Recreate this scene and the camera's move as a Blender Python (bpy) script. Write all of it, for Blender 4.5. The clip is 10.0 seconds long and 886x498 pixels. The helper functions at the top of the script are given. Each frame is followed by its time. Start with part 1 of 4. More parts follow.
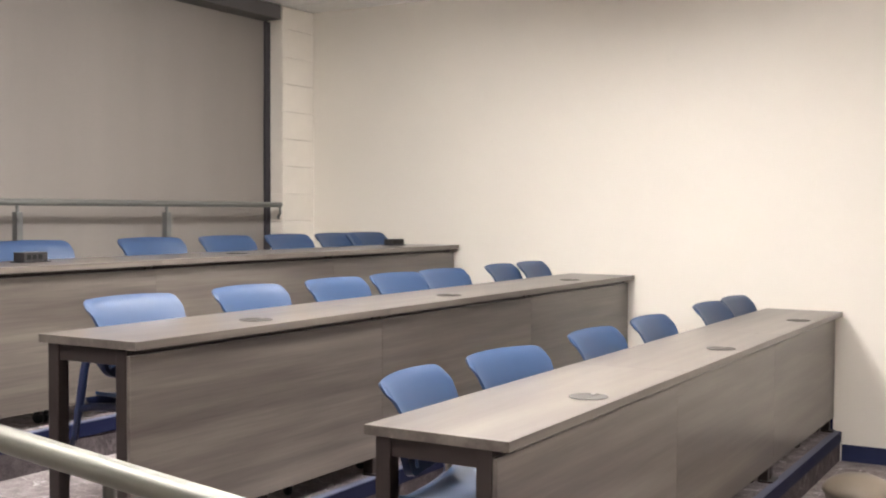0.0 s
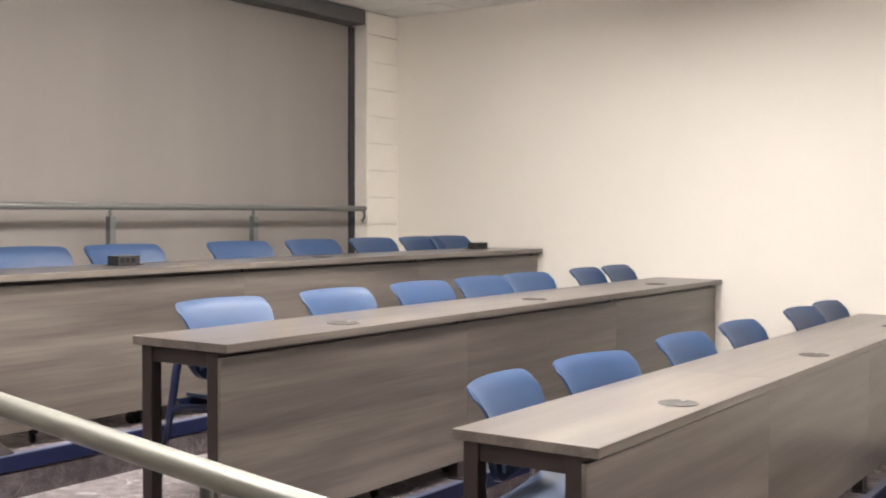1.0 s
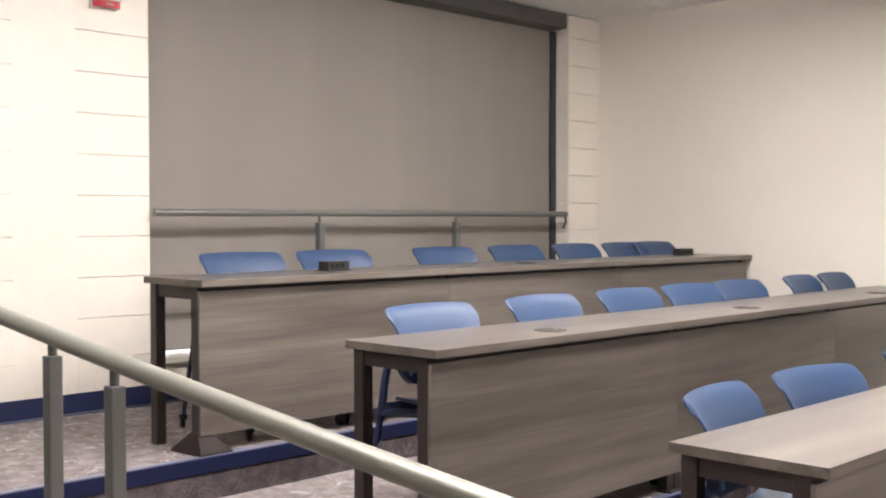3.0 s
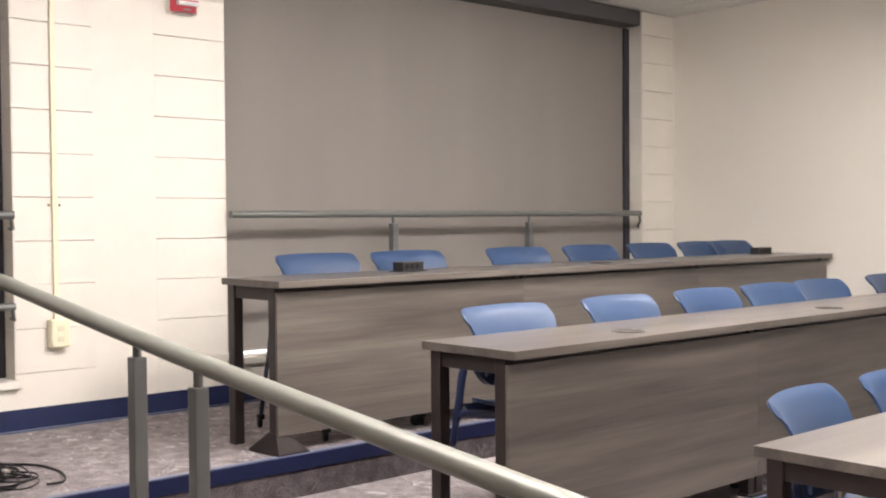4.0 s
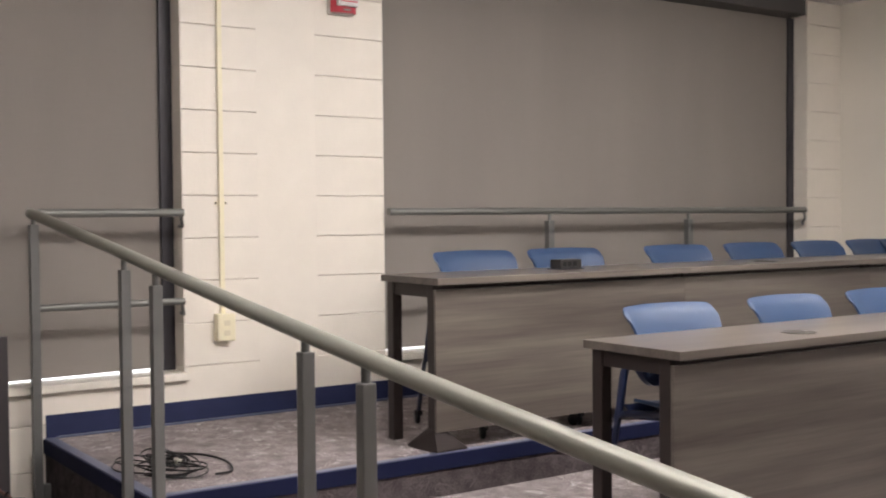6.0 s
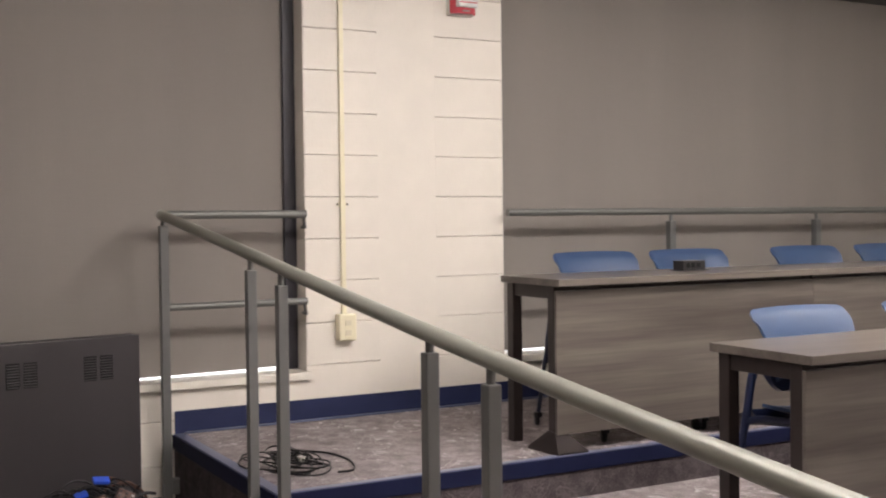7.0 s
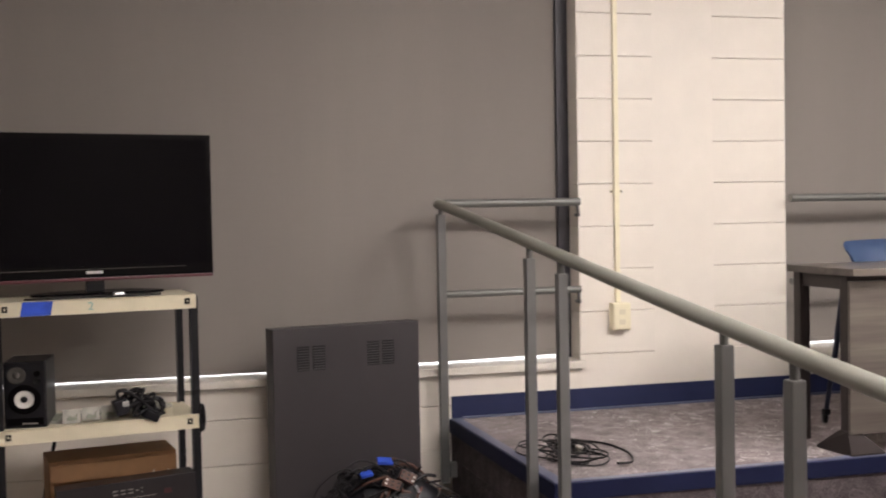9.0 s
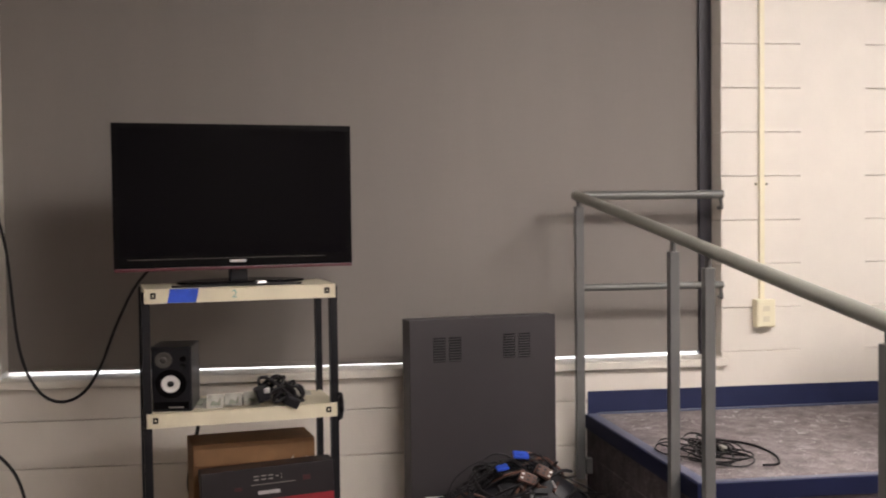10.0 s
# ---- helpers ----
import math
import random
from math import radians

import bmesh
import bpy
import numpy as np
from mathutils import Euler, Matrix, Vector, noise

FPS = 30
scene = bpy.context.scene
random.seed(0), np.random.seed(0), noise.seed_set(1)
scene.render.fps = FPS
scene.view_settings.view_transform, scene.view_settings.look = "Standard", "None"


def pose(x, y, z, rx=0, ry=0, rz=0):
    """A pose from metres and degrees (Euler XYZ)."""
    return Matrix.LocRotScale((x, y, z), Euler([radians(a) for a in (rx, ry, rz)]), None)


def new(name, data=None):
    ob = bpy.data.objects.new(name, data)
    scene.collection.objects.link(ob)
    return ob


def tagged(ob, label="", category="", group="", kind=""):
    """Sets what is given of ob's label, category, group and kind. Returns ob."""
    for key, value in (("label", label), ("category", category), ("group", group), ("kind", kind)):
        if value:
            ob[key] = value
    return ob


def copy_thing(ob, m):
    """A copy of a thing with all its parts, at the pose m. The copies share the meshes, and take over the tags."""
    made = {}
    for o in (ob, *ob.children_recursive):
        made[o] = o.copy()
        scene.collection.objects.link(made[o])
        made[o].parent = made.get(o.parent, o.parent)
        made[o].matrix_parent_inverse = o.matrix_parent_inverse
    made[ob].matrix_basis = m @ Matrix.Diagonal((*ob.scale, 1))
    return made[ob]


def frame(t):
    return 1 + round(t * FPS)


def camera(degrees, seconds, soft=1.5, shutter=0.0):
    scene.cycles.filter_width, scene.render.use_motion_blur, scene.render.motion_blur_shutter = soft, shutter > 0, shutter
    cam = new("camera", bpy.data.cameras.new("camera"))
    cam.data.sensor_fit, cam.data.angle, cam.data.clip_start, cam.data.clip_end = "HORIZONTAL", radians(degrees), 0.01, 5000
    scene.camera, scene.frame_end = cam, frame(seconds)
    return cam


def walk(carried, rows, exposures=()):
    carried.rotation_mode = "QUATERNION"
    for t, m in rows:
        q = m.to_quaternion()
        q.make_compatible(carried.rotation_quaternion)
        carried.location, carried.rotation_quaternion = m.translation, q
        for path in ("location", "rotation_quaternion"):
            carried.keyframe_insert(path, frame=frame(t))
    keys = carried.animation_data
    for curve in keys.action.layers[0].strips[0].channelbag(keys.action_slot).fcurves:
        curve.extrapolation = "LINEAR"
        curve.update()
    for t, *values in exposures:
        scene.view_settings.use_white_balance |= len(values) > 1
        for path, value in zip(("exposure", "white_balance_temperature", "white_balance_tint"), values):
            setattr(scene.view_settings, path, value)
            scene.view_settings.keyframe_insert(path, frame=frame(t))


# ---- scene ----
cam = camera(43.67, 10.0, soft=2.0, shutter=0.3)
# seconds, eye, then tilt, lean and turn in degrees
PATH = [
    (0.0, 0.1244, -0.3754, 1.4785, 88.026, -0.242, 30.447),
    (0.5, 0.1149, -0.3791, 1.4804, 88.207, -0.086, 32.330),
    (1.0, 0.1036, -0.3794, 1.4811, 88.173, -0.136, 34.627),
    (1.5, 0.0888, -0.3748, 1.4791, 88.016, -0.201, 36.728),
    (2.0, 0.0689, -0.3687, 1.4794, 88.085, -0.285, 39.658),
    (2.5, 0.0463, -0.3699, 1.4798, 88.319, -0.154, 42.282),
    (2.7, 0.0407, -0.3713, 1.4804, 88.413, -0.057, 43.267),
    (3.8, 0.0096, -0.3789, 1.4835, 88.420, 0.331, 47.661),
    (4.0, 0.0040, -0.3803, 1.4841, 88.463, 0.434, 48.223),
    (4.5, -0.0086, -0.3799, 1.4832, 88.360, 0.544, 49.341),
    (5.0, -0.0232, -0.3835, 1.4834, 88.384, 0.627, 51.035),
    (5.5, -0.0344, -0.3859, 1.4825, 88.432, 0.654, 53.112),
    (5.7, -0.0397, -0.3888, 1.4823, 88.428, 0.592, 54.169),
    (6.8, -0.0685, -0.4045, 1.4814, 88.435, 0.544, 60.691),
    (7.0, -0.0738, -0.4074, 1.4812, 88.510, 0.629, 61.803),
    (7.5, -0.0947, -0.4145, 1.4838, 88.518, 0.871, 64.463),
    (8.0, -0.1164, -0.4237, 1.4843, 88.453, 0.890, 68.189),
    (8.5, -0.1268, -0.4413, 1.4831, 88.398, 0.843, 71.716),
    (9.0, -0.1418, -0.4614, 1.4820, 88.072, 1.062, 75.089),
    (9.5, -0.1652, -0.4802, 1.4774, 88.016, 1.344, 78.538),
    (10.0, -0.1940, -0.5024, 1.4737, 87.840, 0.684, 81.604),
]
EXPOSURES = [(0.0, 0.56, 6360, 11), (2.5, 0.50, 6420, 12), (3.8, 0.41, 6420, 12.5), (4.5, 0.36, 6400, 12), (5.5, -0.05, 6420, 12.5), (7.0, -0.12, 6550, 14), (10.0, 0.0, 6560, 15)]
walk(cam, [(t, pose(*p)) for t, *p in PATH], EXPOSURES)
# ---- end of camera ----

# ---------------------------------------------------------------- light
world = bpy.data.worlds.new("world")
scene.world = world
world.use_nodes = True
wn = world.node_tree.nodes
sky = wn.new("ShaderNodeTexSky")
sky.sky_type = 'NISHITA'
sky.sun_disc = False
sky.sun_elevation, sky.sun_rotation = radians(40), radians(200)
world.node_tree.links.new(sky.outputs[0], wn["Background"].inputs[0])
wn["Background"].inputs[1].default_value = 0.15

CEIL = 2.99


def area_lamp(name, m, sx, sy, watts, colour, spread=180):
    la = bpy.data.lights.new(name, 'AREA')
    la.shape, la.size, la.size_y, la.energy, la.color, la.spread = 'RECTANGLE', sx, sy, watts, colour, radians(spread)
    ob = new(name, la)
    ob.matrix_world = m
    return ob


TROFFERS = ((-2.40, 0.60), (-2.4, 2.6), (-2.4, 4.3), (1.6, 2.9), (-1.05, 2.9))
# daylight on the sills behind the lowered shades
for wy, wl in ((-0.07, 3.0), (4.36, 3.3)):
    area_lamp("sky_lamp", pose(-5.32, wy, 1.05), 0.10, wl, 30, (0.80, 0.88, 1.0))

# ---------------------------------------------------------------- materials


class Mat:
    """A principled material with a few shorthand nodes."""

    def __init__(self, name, rough=0.6, metal=0.0, spec=0.5):
        self.m = bpy.data.materials.new(name)
        self.m.use_nodes = True
        self.t = self.m.node_tree
        self.b = self.t.nodes["Principled BSDF"]
        self.set("Roughness", rough)
        self.set("Metallic", metal)
        self.set("Specular IOR Level", spec)
        self.co = self.t.nodes.new("ShaderNodeTexCoord")

    def set(self, k, v):
        self.b.inputs[k].default_value = v

    def link(self, a, k):
        self.t.links.new(a, self.b.inputs[k])

    def mapping(self, scale=(1, 1, 1), space="Object", shift=None):
        n = self.t.nodes.new("ShaderNodeMapping")
        n.inputs["Scale"].default_value = scale
        self.t.links.new(self.co.outputs[space], n.inputs["Vector"])
        if shift is not None:
            self.t.links.new(shift, n.inputs["Location"])
        return n.outputs[0]

    def noise(self, vec, scale, detail=3.0, rough=0.55, distort=0.0):
        n = self.t.nodes.new("ShaderNodeTexNoise")
        n.inputs["Scale"].default_value = scale
        n.inputs["Detail"].default_value = detail
        n.inputs["Roughness"].default_value = rough
        n.inputs["Distortion"].default_value = distort
        self.t.links.new(vec, n.inputs["Vector"])
        return n.outputs["Fac"]

    def ramp(self, fac, stops):
        n = self.t.nodes.new("ShaderNodeValToRGB")
        el = n.color_ramp.elements
        while len(el) < len(stops):
            el.new(0.5)
        for e, (p, c) in zip(el, stops):
            e.position = p
            e.color = (*c, 1) if len(c) == 3 else (c[0], c[0], c[0], 1)
        self.t.links.new(fac, n.inputs[0])
        return n.outputs[0]

    def math(self, op, a, b):
        n = self.t.nodes.new("ShaderNodeMath")
        n.operation = op
        for i, x in enumerate((a, b)):
            if isinstance(x, (int, float)):
                n.inputs[i].default_value = x
            else:
                self.t.links.new(x, n.inputs[i])
        return n.outputs[0]

    def mix(self, fac, a, b, kind='MIX'):
        n = self.t.nodes.new("ShaderNodeMix")
        n.data_type, n.blend_type = 'RGBA', kind
        for i, x in ((0, fac), (6, a), (7, b)):
            if isinstance(x, (int, float)):
                n.inputs[i].default_value = x
            elif isinstance(x, tuple):
                n.inputs[i].default_value = (*x, 1)
            else:
                self.t.links.new(x, n.inputs[i])
        return n.outputs[2]

    def bump(self, height, strength=0.2, dist=0.002):
        n = self.t.nodes.new("ShaderNodeBump")
        n.inputs["Strength"].default_value = strength
        n.inputs["Distance"].default_value = dist
        self.t.links.new(height, n.inputs["Height"])
        self.link(n.outputs[0], "Normal")

    def random(self):
        return self.t.nodes.new("ShaderNodeObjectInfo").outputs["Random"]


def painted(name, rgb, rough=0.6, vary=0.08, scale=3.0, grain=180.0, bump=0.15, metal=0.0, spec=0.5, wear=0.0):
    """Paint, plastic or metal: a broad unevenness, a fine grain, and light wear."""
    k = Mat(name, rough, metal, spec)
    v = k.mapping()
    broad = k.noise(v, scale, 4)
    lo = tuple(c * (1 - vary) for c in rgb)
    hi = tuple(min(1, c * (1 + vary)) for c in rgb)
    col = k.ramp(broad, [(0.3, lo), (0.7, hi)])
    if wear:
        spots = k.ramp(k.noise(v, scale * 9, 5, 0.7), [(0.60, (0.0,)), (0.72, (wear,))])
        col = k.mix(spots, col, tuple(min(1, c * 1.5 + 0.03) for c in rgb))
    k.link(col, "Base Color")
    fine = k.noise(v, grain, 2)
    k.link(k.math('ADD', k.math('MULTIPLY', broad, 0.16), rough - 0.08), "Roughness")
    k.bump(fine, bump, 0.001)
    return k.m


def wood(name, lo, mid, hi, along="y", rough=0.38):
    """Grey-brown laminate with a long streaky grain."""
    k = Mat(name, rough, 0.0, 0.62)
    rnd = k.random()
    off = k.t.nodes.new("ShaderNodeCombineXYZ")
    k.t.links.new(k.math('MULTIPLY', rnd, 37.0), off.inputs[0])
    k.t.links.new(k.math('MULTIPLY', rnd, 11.0), off.inputs[1])
    k.t.links.new(k.math('MULTIPLY', rnd, 23.0), off.inputs[2])
    v = k.mapping((9, 0.55, 9), shift=off.outputs[0])
    w = k.mapping((46, 1.1, 46), shift=off.outputs[0])
    broad = k.noise(v, 1.6, 4, 0.55, 0.1)
    fine = k.noise(w, 2.0, 4, 0.65, 0.1)
    drift = k.noise(k.mapping((3.0, 0.5, 3.0), shift=off.outputs[0]), 1.2, 2, 0.5)
    mixed = k.math('ADD', k.math('MULTIPLY', broad, 0.50), k.math('MULTIPLY', fine, 0.20))
    mixed = k.math('ADD', mixed, k.math('MULTIPLY', drift, 0.30))
    k.link(k.ramp(mixed, [(0.34, lo), (0.50, mid), (0.66, hi)]), "Base Color")
    k.link(k.math('ADD', k.math('MULTIPLY', fine, 0.06), rough - 0.03), "Roughness")
    k.bump(fine, 0.03, 0.001)
    return k.m


def carpet(name, dark, mid, light, line):
    k = Mat(name, 0.95, 0, 0.15)
    v = k.mapping()
    speck = k.noise(v, 160, 3, 0.7)
    blotch = k.noise(v, 14, 4, 0.6)
    base = k.ramp(k.math('ADD', k.math('MULTIPLY', speck, 0.6), k.math('MULTIPLY', blotch, 0.4)), [(0.36, dark), (0.5, mid), (0.64, light)])
    swirl = k.noise(v, 7.5, 1.5, 0.5, 1.6)
    thin = k.ramp(swirl, [(0.475, (0.0,)), (0.497, (1.0,)), (0.503, (1.0,)), (0.525, (0.0,))])
    where = k.ramp(k.noise(v, 6, 2), [(0.45, (0.0,)), (0.54, (0.85,))])
    broken = k.math('MULTIPLY', thin, where)
    k.link(k.mix(broken, base, line), "Base Color")
    k.bump(speck, 0.6, 0.004)
    return k.m


def fabric(name, rgb):
    """Woven roller-shade cloth: fine vertical and level threads, faint broad bands."""
    k = Mat(name, 0.85, 0, 0.2)
    up = k.noise(k.mapping((1, 420, 6)), 1.0, 2)
    across = k.noise(k.mapping((1, 6, 420)), 1.0, 2)
    band = k.noise(k.mapping((1, 2.2, 0.25)), 1.0, 3)
    weave = k.math('ADD', k.math('MULTIPLY', up, 0.5), k.math('MULTIPLY', across, 0.5))
    tone = k.math('ADD', k.math('MULTIPLY', weave, 0.45), k.math('MULTIPLY', band, 0.55))
    k.link(k.ramp(tone, [(0.3, tuple(c * 0.92 for c in rgb)), (0.7, tuple(c * 1.07 for c in rgb))]), "Base Color")
    k.bump(weave, 0.08, 0.001)
    return k.m


M_WALL = painted("cream_wall_paint", (0.72, 0.675, 0.60), 0.55, 0.03, 0.8, 90, 0.25)
M_BLOCK = painted("cream_block_paint", (0.74, 0.69, 0.61), 0.45, 0.03, 6, 70, 0.5)
M_CEIL = painted("white_ceiling_board", (0.86, 0.855, 0.83), 0.9, 0.03, 30, 220, 0.6)
M_FRAME = painted("pale_jamb_paint", (0.62, 0.61, 0.58), 0.4, 0.04, 3)
M_SILL = painted("cream_stone_sill", (0.70, 0.66, 0.58), 0.4, 0.08, 14, 120, 0.3)
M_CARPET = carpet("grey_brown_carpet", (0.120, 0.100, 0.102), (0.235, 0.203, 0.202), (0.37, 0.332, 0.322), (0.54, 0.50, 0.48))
# the floor carpet in darker tones: the shade on the risers is in its colour
M_SHADED_CARPET = carpet("shaded_riser_carpet", (0.036, 0.029, 0.031), (0.070, 0.058, 0.060), (0.115, 0.098, 0.098), (0.13, 0.112, 0.112))
M_BASE = painted("navy_vinyl_base", (0.019, 0.025, 0.070), 0.55, 0.15, 4, 120, 0.2, spec=0.25)
M_NAVY = painted("navy_rubber", (0.008, 0.0105, 0.034), 0.62, 0.15, 4, 120, 0.2, spec=0.12)
M_NOSE = painted("blue_rubber_tread", (0.095, 0.105, 0.165), 0.42, 0.15, 9, 120, 0.3, wear=0.35)
M_SHADE = fabric("taupe_shade_cloth", (0.235, 0.212, 0.192))
M_DARK = painted("dark_bronze_channel", (0.022, 0.020, 0.026), 0.45, 0.1, 4)
M_HEAD = painted("charcoal_headbox", (0.075, 0.070, 0.070), 0.5, 0.08, 3)
M_STEEL = painted("grey_painted_steel", (0.240, 0.237, 0.203), 0.44, 0.03, 6, 60, 0.0, metal=0.35, spec=0.4)
M_RAIL = painted("grey_rail_paint", (0.165, 0.168, 0.155), 0.42, 0.03, 6, 60, 0.0, metal=0.4, spec=0.4)
M_POST = painted("grey_post_paint", (0.135, 0.136, 0.130), 0.42, 0.06, 6, 140, 0.12, metal=0.3)
M_WOOD = wood("grey_oak_laminate", (0.056, 0.046, 0.040), (0.110, 0.094, 0.081), (0.178, 0.158, 0.132), rough=0.29)
M_LEG = painted("bronze_leg_paint", (0.040, 0.031, 0.029), 0.4, 0.1, 5, 150, 0.12, metal=0.4)
M_SEAT = painted("blue_moulded_plastic", (0.023, 0.048, 0.106), 0.45, 0.06, 4, 260, 0.08, spec=0.42)
M_UNDER = painted("navy_plastic", (0.011, 0.018, 0.055), 0.4, 0.1, 5, 200, 0.2)
M_TUBE = painted("dark_tube", (0.035, 0.038, 0.06), 0.35, 0.1, 5, 150, 0.1, metal=0.5)
M_BLACK = painted("black_plastic", (0.007, 0.007, 0.009), 0.36, 0.2, 5, 220, 0.1, spec=0.3)
M_CABLE = painted("black_cable", (0.010, 0.009, 0.010), 0.5, 0.3, 20, 220, 0.2, spec=0.3)
M_BROWNCABLE = painted("brown_cable", (0.10, 0.045, 0.03), 0.5, 0.3, 20, 220, 0.2)
M_SCREEN = painted("black_screen_glass", (0.0025, 0.002, 0.003), 0.10, 0.1, 2, 60, 0.0, spec=0.06)
M_BEZEL = painted("glossy_black_bezel", (0.004, 0.0035, 0.004), 0.2, 0.1, 3, 100, 0.02, spec=0.06)
M_RED = painted("dark_red_trim", (0.065, 0.008, 0.013), 0.3, 0.1, 3)
M_SILVER = painted("silver_badge", (0.62, 0.62, 0.62), 0.3, 0.05, 6, metal=0.7)
M_CREAM = painted("cream_enamel", (0.66, 0.60, 0.44), 0.38, 0.06, 8, 120, 0.15, wear=0.1)
M_OUTLET = painted("ivory_plastic", (0.78, 0.72, 0.52), 0.4, 0.05, 8)
M_TAPE = painted("blue_tape", (0.02, 0.075, 0.50), 0.6, 0.15, 30, 200, 0.4)
M_TEAL = painted("teal_ink", (0.20, 0.42, 0.38), 0.6, 0.1, 30)
M_CONE = painted("white_cone", (0.72, 0.70, 0.66), 0.4, 0.05, 20)
M_PAPER = painted("printed_paper", (0.40, 0.39, 0.34), 0.7, 0.25, 22, 90, 0.2)
M_INK = painted("grey_green_print", (0.20, 0.22, 0.17), 0.7, 0.3, 40)
M_CARD = painted("brown_cardboard", (0.19, 0.098, 0.042), 0.85, 0.12, 12, 140, 0.4)
M_CARTON = painted("black_printed_carton", (0.012, 0.009, 0.010), 0.45, 0.2, 6)
M_CARTRED = painted("red_printed_carton", (0.22, 0.014, 0.02), 0.4, 0.2, 6)
M_MAROON = painted("dull_maroon_print", (0.060, 0.012, 0.014), 0.5, 0.2, 20)
M_PRINT = painted("pale_print", (0.30, 0.28, 0.26), 0.5, 0.1, 20)
M_CAB = painted("charcoal_cabinet_paint", (0.034, 0.029, 0.031), 0.48, 0.08, 3, 200, 0.25)
M_SLOT = painted("slot_shadow_metal", (0.006, 0.006, 0.006), 0.6, 0.1, 5, spec=0.2)
M_WHITE = painted("white_plastic", (0.72, 0.70, 0.65), 0.45, 0.06, 7)
M_BEIGE = painted("beige_plastic", (0.19, 0.155, 0.115), 0.5, 0.08, 6)
M_ALARM = painted("red_alarm_plastic", (0.52, 0.06, 0.08), 0.35, 0.08, 6)
M_CLEAR = painted("strobe_lens", (0.75, 0.73, 0.72), 0.12, 0.2, 40)
M_BOX = painted("dark_grey_plastic", (0.022, 0.020, 0.020), 0.45, 0.15, 8, 200, 0.1, spec=0.35)
M_GREY = painted("grey_power_cover", (0.064, 0.059, 0.052), 0.6, 0.08, 10, spec=0.3)
M_GLOW = bpy.data.materials.new("lamp_diffuser")
M_GLOW.use_nodes = True
gb = M_GLOW.node_tree.nodes["Principled BSDF"]
gb.inputs["Base Color"].default_value = (0.85, 0.85, 0.82, 1)
gb.inputs["Emission Color"].default_value = (1.0, 0.95, 0.915, 1)
gb.inputs["Emission Strength"].default_value = 28.0
M_GLASS = Mat("window_glass", 0.02)
M_GLASS.set("Transmission Weight", 1.0)
M_GLASS = M_GLASS.m

# ---------------------------------------------------------------- mesh helpers


def mesh_of(name, bm, mat, smooth=False):
    me = bpy.data.meshes.new(name)
    bm.normal_update()
    bm.to_mesh(me)
    bm.free()
    me.materials.append(mat)
    if smooth:
        for p in me.polygons:
            p.use_smooth = True
        me.set_sharp_from_angle(angle=math.radians(48))
    return me


def part(name, bm, mat, parent=None, label="", smooth=False):
    ob = new(name, mesh_of(name, bm, mat, smooth))
    if parent is not None:
        ob.parent = parent
    if label:
        ob["label"] = label
    return ob


def thing(name, m, label, category, group="", kind=""):
    ob = new(name)
    ob.matrix_basis = m
    ob.empty_display_size = 0.1
    return tagged(ob, label, category, group, kind)


def box(bm, x0, x1, y0, y1, z0, z1, bevel=0.0, m=None):
    vs = [bm.verts.new((x, y, z)) for x in (x0, x1) for y in (y0, y1) for z in (z0, z1)]
    fs = [bm.faces.new([vs[i] for i in f]) for f in ((0, 1, 3, 2), (4, 6, 7, 5), (0, 4, 5, 1), (2, 3, 7, 6), (0, 2, 6, 4), (1, 5, 7, 3))]
    if bevel:
        es = list({e for f in fs for e in f.edges})
        r = bmesh.ops.bevel(bm, geom=es, offset=bevel, segments=2, affect='EDGES', profile=0.6)
        vs = list({v for f in r["faces"] for v in f.verts} | {v for v in vs if v.is_valid})
    if m is not None:
        bmesh.ops.transform(bm, matrix=m, verts=[v for v in vs if v.is_valid])
    return vs


def boxed(*a, bevel=0.0, m=None):
    bm = bmesh.new()
    box(bm, *a, bevel=bevel, m=m)
    return bm


def prism(points, z0, z1):
    """An upright prism over a plan outline."""
    bm = bmesh.new()
    lo = [bm.verts.new((x, y, z0)) for x, y in points]
    hi = [bm.verts.new((x, y, z1)) for x, y in points]
    n = len(points)
    for i in range(n):
        bm.faces.new((lo[i], lo[(i + 1) % n], hi[(i + 1) % n], hi[i]))
    bm.faces.new(list(reversed(lo)))
    bm.faces.new(hi)
    bmesh.ops.recalc_face_normals(bm, faces=bm.faces)
    return bm


def tube(bm, pts, r, seg=10, closed=False):
    """A round tube along a line of points; r is one radius or one for each point."""
    pts = [Vector(p) for p in pts]
    n = len(pts)
    rings = []
    side = None
    for i, p in enumerate(pts):
        a = pts[(i - 1) % n] if closed or i else p
        b = pts[(i + 1) % n] if closed or i < n - 1 else p
        d = (b - a).normalized()
        if side is None:
            side = d.cross(Vector((0, 0, 1)))
            if side.length < 0.1:
                side = d.cross(Vector((1, 0, 0)))
        side = (side - d * side.dot(d)).normalized()
        up = d.cross(side)
        rr = r[i] if isinstance(r, (list, tuple)) else r
        rings.append([bm.verts.new(p + (side * math.cos(2 * math.pi * k / seg) + up * math.sin(2 * math.pi * k / seg)) * rr) for k in range(seg)])
    for i in range(n if closed else n - 1):
        a, b = rings[i], rings[(i + 1) % n]
        for k in range(seg):
            bm.faces.new((a[k], a[(k + 1) % seg], b[(k + 1) % seg], b[k]))
    if not closed:
        bm.faces.new(rings[0])
        bm.faces.new(rings[-1])
    bmesh.ops.recalc_face_normals(bm, faces=bm.faces)


def tubed(pts, r, seg=10, closed=False):
    bm = bmesh.new()
    tube(bm, pts, r, seg, closed)
    return bm


